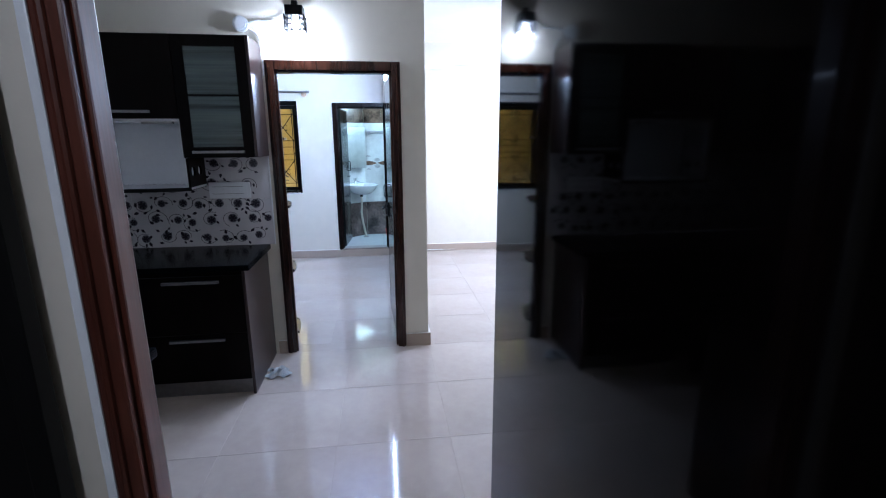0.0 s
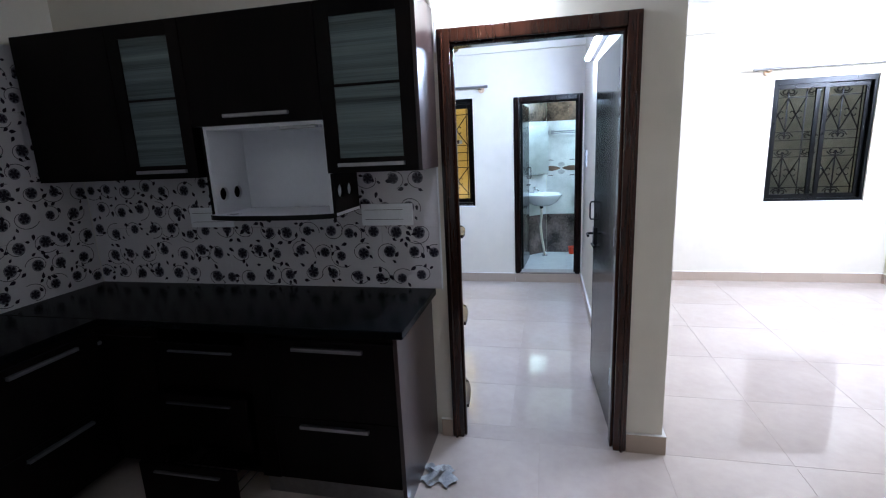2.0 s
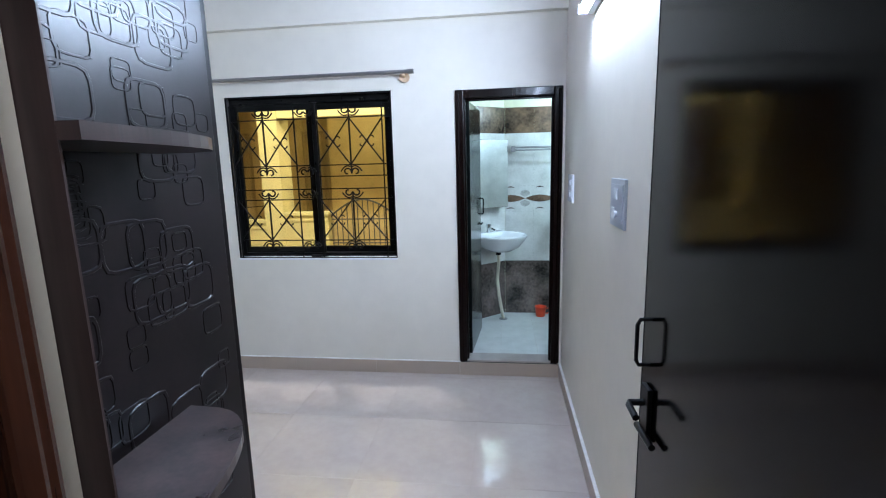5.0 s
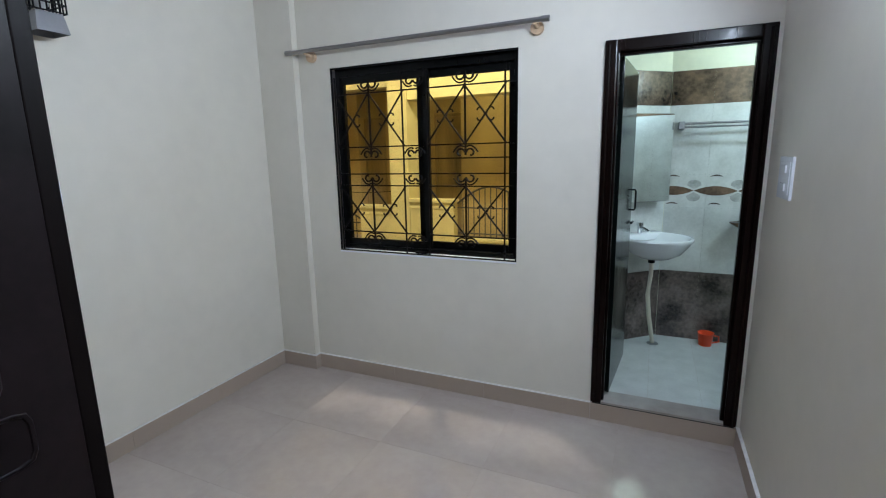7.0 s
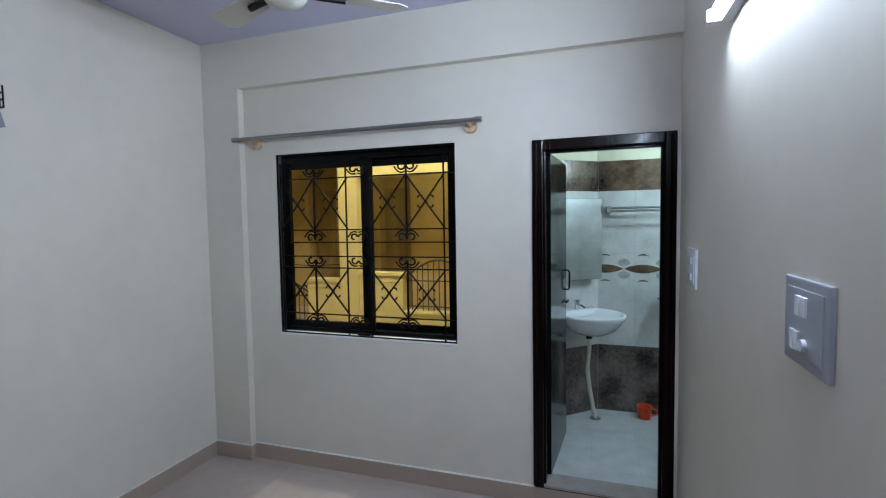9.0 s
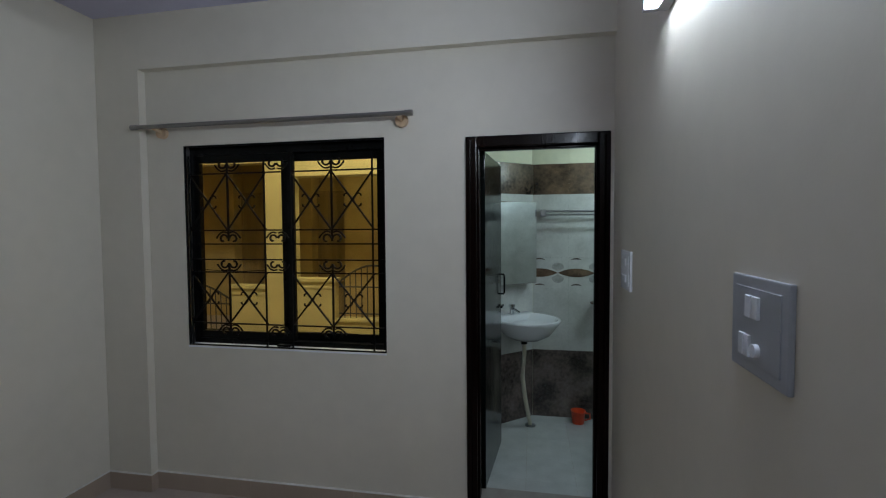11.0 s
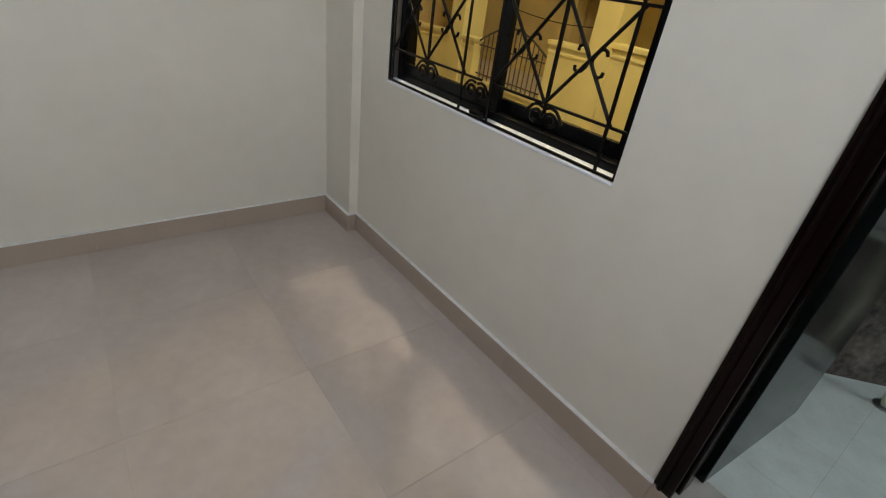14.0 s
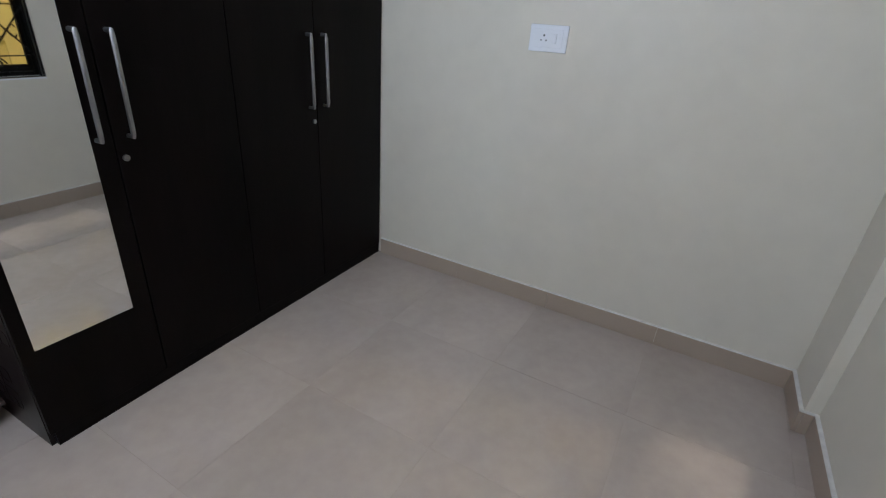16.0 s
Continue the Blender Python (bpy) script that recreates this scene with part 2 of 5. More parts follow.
def lathe(bm, profile, centre=(0, 0, 0), seg=24, squash=(1, 1)):
    """profile: (radius, z) pairs from bottom to top."""
    cx, cy, cz = centre
    rings = [[bm.verts.new((cx + r * squash[0] * math.cos(k * math.tau / seg), cy + r * squash[1] * math.sin(k * math.tau / seg), cz + z)) for k in range(seg)] for r, z in profile]
    for a, b in zip(rings, rings[1:]):
        for k in range(seg):
            bm.faces.new((a[k], a[(k + 1) % seg], b[(k + 1) % seg], b[k]))
    bm.faces.new(rings[0][::-1])
    bm.faces.new(rings[-1])


def prism(bm, outline, z0, z1):
    lo = [bm.verts.new((x, y, z0)) for x, y in outline]
    hi = [bm.verts.new((x, y, z1)) for x, y in outline]
    n = len(outline)
    bm.faces.new(lo[::-1])
    bm.faces.new(hi)
    for k in range(n):
        bm.faces.new((lo[k], lo[(k + 1) % n], hi[(k + 1) % n], hi[k]))


def data_of(name, bm, material, smooth=False):
    bmesh.ops.recalc_face_normals(bm, faces=bm.faces)
    me = bpy.data.meshes.new(name)
    bm.to_mesh(me)
    bm.free()
    me.materials.append(material)
    if smooth:
        for p in me.polygons:
            p.use_smooth = True
        me.set_sharp_from_angle(angle=radians(40))
    return me


def single(name, bm, material, label, category="", kind="", smooth=False, group=""):
    return tagged(new(name, data_of(name, bm, material, smooth)), label, category, group, kind)


def thing(name, at, label, category, group="", kind=""):
    ob = new(name)
    ob.location = at
    ob.empty_display_size = 0.1
    return tagged(ob, label, category, group, kind)


def part(name, bm, material, parent, label="", smooth=False):
    ob = new(name, data_of(name, bm, material, smooth))
    ob.parent = parent
    if parent.parent is None and parent.type == "EMPTY":
        ob.matrix_parent_inverse = parent.matrix_basis.inverted()
    return tagged(ob, label)


def structure(name, bm, material, label, category):
    return single(name, bm, material, label, category, "structure")


def grid_wall(xs, zs, holes, y0, y1):
    """A wall in one skin over the cells of xs and zs, but for the holes (x0, x1, z0, z1)."""
    bm = bmesh.new()
    verts = {}

    def v(i, j, y):
        if (i, j, y) not in verts:
            verts[i, j, y] = bm.verts.new((xs[i], y, zs[j]))
        return verts[i, j, y]

    def solid(i, j):
        if not (0 <= i < len(xs) - 1 and 0 <= j < len(zs) - 1):
            return False
        x, z = (xs[i] + xs[i + 1]) / 2, (zs[j] + zs[j + 1]) / 2
        return not any(a < x < b and c < z < d for a, b, c, d in holes)
    for i in range(len(xs) - 1):
        for j in range(len(zs) - 1):
            if not solid(i, j):
                continue
            for y in (y0, y1):
                bm.faces.new((v(i, j, y), v(i + 1, j, y), v(i + 1, j + 1, y), v(i, j + 1, y)))
            for di, dj, a, b in ((-1, 0, (i, j), (i, j + 1)), (1, 0, (i + 1, j), (i + 1, j + 1)), (0, -1, (i, j), (i + 1, j)), (0, 1, (i, j + 1), (i + 1, j + 1))):
                if not solid(i + di, j + dj):
                    bm.faces.new((v(*a, y0), v(*b, y0), v(*b, y1), v(*a, y1)))
    return bm


# ---------------------------------------------------------------- plan, in metres
H = 2.83                      # ceiling
XL, XR = -2.543, 0.415        # bedroom side walls
YB = 3.040                    # bedroom back wall
HX0, HX1, HY = 0.605, 3.60, 3.217   # hall side walls and back wall
EY0, EY1 = -2.49, -2.405       # entrance wall
KX = -2.643                   # kitchen side wall
WX0, WX1, WZ0, WZ1 = -2.005, -0.770, 0.890, 2.072    # bedroom window
VX0, VX1, VZ0, VZ1 = 2.236, 3.130, 0.853, 2.071      # hall window
BX0, BX1, BZ0, BZ1 = -0.325, 0.397, 0.108, 2.052     # bath door frame, outside
DX0, DX1, DZ = -0.467, 0.432, 2.10                   # bedroom door frame, outside

structure("floor", boxes((-2.9, 3.9, -2.41, 3.5, -0.12, -0.0012)), GROUT, "grey cement bed under the polished floor tiles", "floor")
structure("floor_corridor", boxes((-2.9, 3.9, -5.2, -2.41, -0.12, 0.0)), UNLITWALL, "unseen corridor floor outside the entrance, coloured dark as unlit", "floor")
structure("wall_bedroom_door", grid_wall([-2.85, DX0 + 0.004, DX1 - 0.02, HX0], [0, DZ - 0.02, H], [(DX0 + 0.004, DX1 - 0.02, 0, DZ - 0.02)], 0, 0.12), PAINT, "cream painted wall with the bedroom doorway", "wall")
structure("wall_partition", boxes((XR, HX0, 0.12, 3.40, 0, H)), PAINT, "cream painted partition wall beside the bedroom", "wall")
structure("wall_bedroom_back", grid_wall([XL - 0.2, WX0, WX1, BX0 + 0.02, BX1 - 0.02, XR], [-0.1, BZ0, WZ0, BZ1 - 0.02, WZ1, H], [(WX0, WX1, WZ0, WZ1), (BX0 + 0.02, BX1 - 0.02, BZ0, BZ1 - 0.02)], YB, 3.165), PAINT, "cream painted wall with window and bath doorway", "wall")
structure("beam_bedroom", boxes((XL, XR, 2.988, YB, 2.515, H), (XL, -2.250, 2.988, YB, 0, 2.515)), PAINT, "cream painted beam and pilaster proud of the wall", "beam")
structure("wall_bedroom_side", boxes((XL - 0.2, XL, 0.12, YB, 0, H)), PAINT, "cream painted plain bedroom wall", "wall")
structure("wall_kitchen_side", boxes((KX - 0.2, KX, EY0, 0, 0, H)), PAINT, "cream painted kitchen wall", "wall")
structure("wall_hall_back", grid_wall([HX0, VX0, VX1, HX1 + 0.2], [0, VZ0, VZ1, H], [(VX0, VX1, VZ0, VZ1)], HY, 3.40), PAINT, "cream painted hall wall with a window", "wall")
structure("beam_hall", boxes((HX0, HX1, 3.165, HY, 2.55, H), (3.40, HX1, 3.165, HY, 0, 2.55)), PAINT, "cream painted hall beam and corner pilaster", "beam")
structure("wall_hall_side", boxes((HX1, HX1 + 0.2, -0.36, HY, 0, H)), PAINT, "cream painted hall side wall", "wall")
structure("wall_passage", boxes((2.085, 2.285, EY0, -0.36, 0, H), (2.285, HX1 + 0.2, -0.56, -0.36, 0, H)), PAINT, "cream painted passage wall with an outer corner", "wall")
structure("wall_entrance", grid_wall([KX, -0.30, 0.660, 2.085], [0, 2.10, H], [(-0.30, 0.660, 0, 2.10)], EY0, EY1), PAINT, "cream painted wall round the entrance doorway", "wall")
# Unseen corridor shell, added round the start of the walk.
structure("wall_corridor", boxes((-2.2, -2.0, -5.2, EY0, 0, H), (1.9, 2.1, -5.2, EY0, 0, H), (-2.0, 1.9, -5.2, -5.0, 0, H)), UNLITWALL, "unseen plaster corridor walls, coloured dark as unlit", "wall")
structure("ceiling_bedroom", boxes((XL - 0.2, XR, 0.12, YB, H, H + 0.1)), CEIL, "pale lavender painted bedroom ceiling", "ceiling")
structure("ceiling_hall", boxes((XR, 3.9, -2.49, 3.4, H, H + 0.1), (-2.9, XR, -2.49, 0.12, H, H + 0.1)), CEILW, "white painted hall and kitchen ceiling", "ceiling")
structure("ceiling_corridor", boxes((-2.9, 3.9, -5.2, -2.49, H, H + 0.1)), UNLITWALL, "unseen corridor ceiling, coloured dark as unlit", "ceiling")


# ---------------------------------------------------------------- skirting
def skirting(name, *dims):
    sk = thing(name, (dims[0][0], dims[0][2], 0), "beige skirting tiles along the wall foot", "skirting", kind="structure")
    for d in dims:
        x0, x1, y0, y1 = d
        n = max(1, round(max(x1 - x0, y1 - y0) / 0.6))
        for k in range(n):
            if x1 - x0 > y1 - y0:
                a, b = x0 + (x1 - x0) * k / n, x0 + (x1 - x0) * (k + 1) / n
                bm = boxes((a + 0.0007, b - 0.0007, y0, y1, 0, 0.10), bevel=0.0015)
            else:
                a, b = y0 + (y1 - y0) * k / n, y0 + (y1 - y0) * (k + 1) / n
                bm = boxes((x0, x1, a + 0.0007, b - 0.0007, 0, 0.10), bevel=0.0015)
            part("skirting_tile", bm, SKIRT, sk)
        if x0 != BX0:
            # White of the cement joint, with the lit tile edge put in.
            part("cement_lit_line", boxes((x0, x1, y0 + 0.001, y1 - 0.001, 0.1002, 0.1032) if x1 - x0 > y1 - y0 else (x0 + 0.001, x1 - 0.001, y0, y1, 0.1002, 0.1032)), CEMENT_LIT, sk, "thin white line of cement and lit tile edge")


S = 0.018
skirting("baseboard_bedroom", (XL + 0.29, BX0, YB - S, YB), (XL, -2.25 + S, 2.988 - S, 2.988), (-2.25, -2.25 + S, 2.988, YB - S), (XL, XL + S, 0.67, 2.988 - S), (XR - S, XR, 0.90, YB), (BX0, XR - S, YB - S, YB))
skirting("baseboard_hall", (HX0, HX0 + S, 0, HY), (HX0 + S, 3.40, HY - S, HY), (3.40 - S, 3.40, 3.165 - S, HY - S), (3.40, HX1, 3.165 - S, 3.165), (HX1 - S, HX1, -0.36, 3.165 - S), (2.085 - S, 2.085, EY1, -0.36), (2.085 - S, HX1 - S, -0.36, -0.36 + S), (DX1, HX0 + S, -S, 0), (-0.53, DX0, -S, 0))


# ---------------------------------------------------------------- doorways
def door_frame(name, x0, x1, y0, y1, z0, z1, w, material, label, shallow=0.0):
    fr = thing(name, ((x0 + x1) / 2, y0, z0), label, "door frame", kind="structure")
    ya = y1 - shallow
    part("jamb", boxes((x0, x0 + w, y0, ya, z0, z1), (x0 + w, x0 + w + 0.012, y0 + 0.022, ya - 0.022, z0, z1 - w), bevel=0.006), material, fr)
    part("jamb", boxes((x1 - w, x1, y0, y1, z0, z1), (x1 - w - 0.014, x1 - w, y0 + 0.03, y1 - 0.045, z0, z1 - w), bevel=0.006), material, fr)
    part("head", boxes((x0 + w, x1 - w, y0, y1, z1 - w, z1), (x0 + w, x1 - w, y0 + 0.03, y1 - 0.045, z1 - w - 0.014, z1 - w), bevel=0.006), material, fr)
    for xa, s in ((x0 + 0.022, 1), (x1 - 0.022, -1)):
        bm = bmesh.new()
        tube_between(bm, (xa, y0 - 0.002, z0), (xa, y0 - 0.002, z1 - 0.02), 0.008, 8)
        part("beading", bm, material, fr, smooth=True)
    return fr


door_frame("door_frame_bedroom", DX0, DX1, -0.018, 0.13, 0, DZ, 0.062, WOOD, "glossy dark teak bedroom door frame", 0.075)
door_frame("door_frame_bath", BX0, BX1, YB - 0.018, 3.135, BZ0, BZ1, 0.058, WOOD_DARKENED, "glossy bath door frame in a darkened copy of the teak")
door_frame("door_frame_entrance", -0.308, 0.668, EY0 - 0.012, EY1 + 0.012, 0, 2.12, 0.055, REDWOOD, "reddish brown varnished entrance door frame")


def hinged(ob, x, y, degrees):
    ob.matrix_basis = pose(x, y, 0, 0, 0, degrees)
    return ob


def leaf(name, width, height, thick, z0, material, label):
    """A door leaf along +x from its hinge at the origin, its thickness to -y."""
    lf = thing(name, (0, 0, 0), label, "door", kind="structure")
    part("panel", boxes((0, width, -thick, 0, z0, height), bevel=0.003), material, lf)
    return lf


def d_handle(parent, x, y, z0, z1, reach, r, material, name="handle"):
    bm = bmesh.new()
    s = 1 if reach > 0 else -1
    sweep(bm, [(x, y, z0), (x, y + reach * 0.8, z0), (x, y + reach, z0 + 0.012), (x, y + reach, z1 - 0.012), (x, y + reach * 0.8, z1), (x, y, z1)], r)
    part(name, bm, material, parent, smooth=True)


bed_leaf = leaf("door_bedroom", 0.722, 2.035, 0.032, 0.012, GREYLEAF, "open glossy dark brown bedroom door leaf")
part("edge_band", boxes((0.7222, 0.7245, -0.033, 0.001, 0.012, 2.035)), BLACK, bed_leaf)
d_handle(bed_leaf, 0.675, 0.0, 1.08, 1.19, 0.032, 0.005, BLACK)
lock_bm = boxes((0.645, 0.690, 0.0, 0.012, 0.90, 1.03), bevel=0.003)
part("lock_plate", lock_bm, BLACK, bed_leaf)
lever = bmesh.new()
sweep(lever, [(0.667, 0.01, 0.99), (0.667, 0.045, 0.99), (0.655, 0.05, 0.99), (0.605, 0.05, 0.985)], 0.008)
part("lever", lever, BLACK, bed_leaf, smooth=True)
bolt = bmesh.new()
tube_between(bolt, (0.60, 0.014, 0.915), (0.70, 0.014, 0.915), 0.008)
part("tower_bolt", bolt, BLACK, bed_leaf, smooth=True)
for hz in (0.3, 1.05, 1.8):
    hb = bmesh.new()
    tube_between(hb, (-0.004, 0.004, hz), (-0.004, 0.004, hz + 0.09), 0.007)
    part("hinge", hb, STEEL, bed_leaf, smooth=True)
hinged(bed_leaf, 0.368, 0.122, 93.0)

main_leaf = leaf("door_entrance", 0.86, 2.05, 0.036, 0.012, LEAF, "open dark polished entrance door leaf")
hinged(main_leaf, 0.562, -2.470, -90.0)

bath_leaf = leaf("door_bath", 0.600, 1.99, 0.03, 0.125, BATHLEAF, "open grey-green bath door leaf")
bb = bmesh.new()
tube_between(bb, (0.52, -0.042, 1.06), (0.596, -0.042, 1.06), 0.008)
part("tower_bolt", bb, BLACK, bath_leaf, smooth=True)
d_handle(bath_leaf, 0.578, -0.03, 1.14, 1.27, -0.024, 0.006, BLACK)
hinged(bath_leaf, BX0 + 0.06, 3.14, 85.5)

gate = thing("safety_door", (-0.8, -2.53, 0), "black steel safety door folded back against the corridor wall", "door")
part("gate_frame", boxes((-1.25, -1.20, -2.56, -2.515, 0.01, 2.1), (-0.425, -0.378, -2.56, -2.515, 0.01, 2.1), (-1.20, -0.425, -2.56, -2.515, 2.05, 2.1), (-1.20, -0.425, -2.56, -2.515, 0.01, 0.06), bevel=0.003), BLACK, gate)
part("gate_sheet", boxes((-1.20, -0.425, -2.545, -2.53, 0.06, 2.05)), BLACK, gate)
bead = single("corner_bead", boxes((-0.325, -0.306, EY0 - 0.016, EY0, 0, 2.13), bevel=0.003), PLASTIC, "white painted bead beside the entrance frame", "bead", "structure")


# ---------------------------------------------------------------- windows
def scroll_pair(bm, x, z, y, size, up):
    """Two curls, back to back, with a flat horn under each."""
    for s in (-1, 1):
        pts = []
        for k in range(13):
            a = 0.1 + k * 0.40
            r = size * 0.55 * (1 - 0.045 * k)
            pts.append((x + s * (size * 0.62 - r * math.cos(a)), y, z - up * (r * math.sin(a) - size * 0.15)))
        sweep(bm, pts, 0.0062, 6)
        horn = [(x + s * size * (0.15 + 1.35 * f), y, z - up * size * (0.55 + 0.25 * math.sin(f * 2.6) - 0.75 * f * f)) for f in (0.0, 0.2, 0.4, 0.6, 0.8, 1.0)]
        sweep(bm, horn, 0.0052, 6)


def half_curls(bm, x, z, y, size):
    """Two hooked arcs back to back on a crossing."""
    for s in (-1, 1):
        line = [(1.0, 0.40), (0.95, 0.62), (0.72, 0.74), (0.48, 0.64), (0.24, 0.34), (0.10, 0.0), (0.24, -0.34), (0.48, -0.64), (0.72, -0.74), (0.95, -0.62), (1.0, -0.40)]
        sweep(bm, [(x + s * size * u, y, z + size * v) for u, v in line], 0.0052, 6)


def grille_panel(parent, x0, x1, z0, z1, y, stile=None):
    h, xc = z1 - z0, (x0 + x1) / 2
    zz = lambda f: z1 - f * h
    bars = bmesh.new()
    for f in (0.10, 0.41, 0.485, 0.57, 0.64, 0.925):
        box(bars, x0, (stile or x1 + 0.03) + 0.03, y - 0.004, y + 0.004, zz(f) - 0.004, zz(f) + 0.004)
    part("cross_bars", bars, BLACK, parent)
    up = bmesh.new()
    for x in (x0 + 0.006, x1 - 0.006):
        box(up, x - 0.005, x + 0.005, y - 0.009, y - 0.004, z0 - 0.052, z1)
    for fa, fb in ((0.03, 0.47), (0.59, 0.985)):
        box(up, xc - 0.006, xc + 0.006, y + 0.004, y + 0.010, zz(fb), zz(fa))
    part("upright_bars", up, BLACK, parent)
    dia = bmesh.new()
    for fa, fb in ((0.10, 0.41), (0.64, 0.925)):
        for xa, xb in ((x0, xc), (xc, x1)):
            tube_between(dia, (xa, y, zz(fa)), (xb, y, zz(fb)), 0.0055, 6)
            tube_between(dia, (xb, y, zz(fa)), (xa, y, zz(fb)), 0.0055, 6)
    part("diagonal_bars", dia, BLACK, parent)
    cur = bmesh.new()
    for f, u in ((0.055, 1), (0.45, -1), (0.60, 1), (0.965, -1)):
        scroll_pair(cur, xc, zz(f), y + 0.006, 0.052, u)
    for f in (0.255, 0.785):
        for xm in ((x0 + xc) / 2, (x1 + xc) / 2):
            half_curls(cur, xm, zz(f), y + 0.004, 0.050)
    if stile:
        for f, u in ((0.055, 1), (0.45, -1), (0.60, 1), (0.965, -1)):
            scroll_pair(cur, stile, zz(f), y + 0.006, 0.046, u)
    part("scrolls", cur, BLACK, parent, smooth=True)


def sliding_window(name, x0, x1, z0, z1, y0, label, ygrille, fw=0.035, near=0.018):
    """Frame set back in the opening, two sashes on two tracks, a grille near the room face."""
    w = thing(name, ((x0 + x1) / 2, y0, z0), label, "window", kind="structure")
    y1 = y0 + 0.07
    ft, fb = 0.052, 0.034
    part("window_frame", boxes((x0, x0 + fw, y0, y1, z0, z1), (x1 - fw, x1, y0, y1, z0, z1), (x0 + fw, x1 - fw, y0, y1, z1 - ft, z1), (x0 + fw, x1 - fw, y0, y1, z0, z0 + fb), bevel=0.002), ALU, w)
    xc = (x0 + x1) / 2
    sw = 0.040
    for a, b, ys in ((x0 + fw - near, xc + 0.050, y0 + 0.006), (xc - 0.046, x1 - fw, y0 + 0.042)):
        za, zb = z0 + fb, z1 - ft
        sash = part("sash", boxes((a, a + sw, ys, ys + 0.022, za, zb), (b - sw, b, ys, ys + 0.022, za, zb), (a + sw, b - sw, ys, ys + 0.022, zb - 0.045, zb), (a + sw, b - sw, ys, ys + 0.022, za, za + 0.045), bevel=0.002), ALU, w)
        pane = part("pane", boxes((a + sw, b - sw, ys + 0.009, ys + 0.013, za + 0.045, zb - 0.045)), PANE, sash)
        pane.visible_shadow = False
    yg = ygrille - 0.012
    part("grille_border", boxes((x0 + 0.001, x0 + 0.011, yg, yg + 0.008, z0 + 0.001, z1 - 0.001), (x1 - 0.008, x1 - 0.001, yg, yg + 0.008, z0 + 0.001, z1 - 0.001), (x0 + 0.011, x1 - 0.008, yg, yg + 0.008, z1 - 0.011, z1 - 0.001), (x0 + 0.011, x1 - 0.008, yg, yg + 0.008, z0 + 0.001, z0 + 0.009)), BLACK, w)
    part("sill_strip", boxes((x0 + 0.003, x1 - 0.003, yg + 0.011, y0 - 0.003, z0 + 0.001, z0 + 0.007), bevel=0.001), MILL, w, "bright aluminium sill strip")
    part("side_strip", boxes((x0 + 0.001, x0 + 0.007, yg + 0.011, y0 - 0.003, z0 + 0.010, z1 - 0.012), bevel=0.001), DULL, w, "grey aluminium side strip")
    # Lip in white plastic: the light on the plaster edge is in its colour.
    part("lit_sill_lip", boxes((x0, x1, yg - 0.006, yg - 0.001, z0 - 0.010, z0 - 0.001), bevel=0.001), PLASTIC, w, "plaster lip under the window, whitened for the light it catches")
    part("stopper", boxes((xc - 0.05, xc + 0.03, yg + 0.012, y0 - 0.004, z0 + 0.008, z0 + 0.020), bevel=0.002), BLACK, w)
    grille_panel(w, x0 + 0.020, xc - 0.100, z0 + 0.055, z1 - 0.06, ygrille, xc - 0.035)
    grille_panel(w, xc + 0.050, x1 - 0.068, z0 + 0.055, z1 - 0.06, ygrille)
    return w


sliding_window("window_bedroom", WX0, WX1, WZ0, WZ1, YB + 0.050, "black aluminium sliding window with scrolled steel grille", YB + 0.014)
sliding_window("window_hall", VX0, VX1, VZ0, VZ1, HY + 0.02, "black aluminium hall window with scrolled steel grille", HY + 0.118, 0.028, 0.010)


def curtain_rod(x0, x1, y, z, label):
    rod = thing("curtain_rod", ((x0 + x1) / 2, y, z), label, "curtain rod", "curtain rods")
    bm = bmesh.new()
    tube_between(bm, (x0, y, z), (x1, y, z), 0.0125, 12)
    part("rod", bm, DULL, rod, smooth=True)
    for x in (x0, x1):
        bm = bmesh.new()
        tube_between(bm, (x - 0.02, y, z), (x + 0.02, y, z), 0.016, 12)
        part("finial", bm, DULL, rod, smooth=True)
    for x in (x0 + 0.13, x1 - 0.055):
        bm = bmesh.new()
        tube_between(bm, (x, y + 0.075, z - 0.025), (x, y + 0.05, z - 0.025), 0.034, 16)
        tube_between(bm, (x, y + 0.06, z - 0.02), (x, y, z - 0.008), 0.014, 10)
        part("bracket", bm, WOODBLOCK, rod, "round pale wooden bracket", smooth=True)
    return rod


curtain_rod(-2.262, -0.612, YB - 0.075, 2.176, "dull steel curtain rod on round wooden brackets")
curtain_rod(2.03, 3.335, HY - 0.075, 2.168, "dull steel curtain rod above the hall window")


# ---------------------------------------------------------------- lights that show
def tube_light(at, turn, label):
    tl = thing("tube_light", (0, 0, 0), label, "tube light", "tube lights")
    part("batten", boxes((-0.62, 0.62, -0.035, 0, -0.02, 0.02), bevel=0.004), PLASTIC, tl)
    part("end_cap", boxes((-0.625, -0.60, -0.075, -0.03, -0.02, 0.02), bevel=0.004), PLASTIC, tl)
    part("end_cap", boxes((0.60, 0.625, -0.075, -0.03, -0.02, 0.02), bevel=0.004), PLASTIC, tl)
    bm = bmesh.new()
    tube_between(bm, (-0.60, -0.055, 0), (0.60, -0.055, 0), 0.014, 14)
    part("tube", bm, TUBE, tl, "glowing white tube", smooth=True)
    tl.matrix_basis = pose(*at, 0, 0, turn)
    return tl


tube_light((XR, 1.49, 2.24), -90, "lit white tube light on the bedroom wall")
tube_light((HX1, 1.75, 2.24), -90, "lit white tube light on the hall wall")



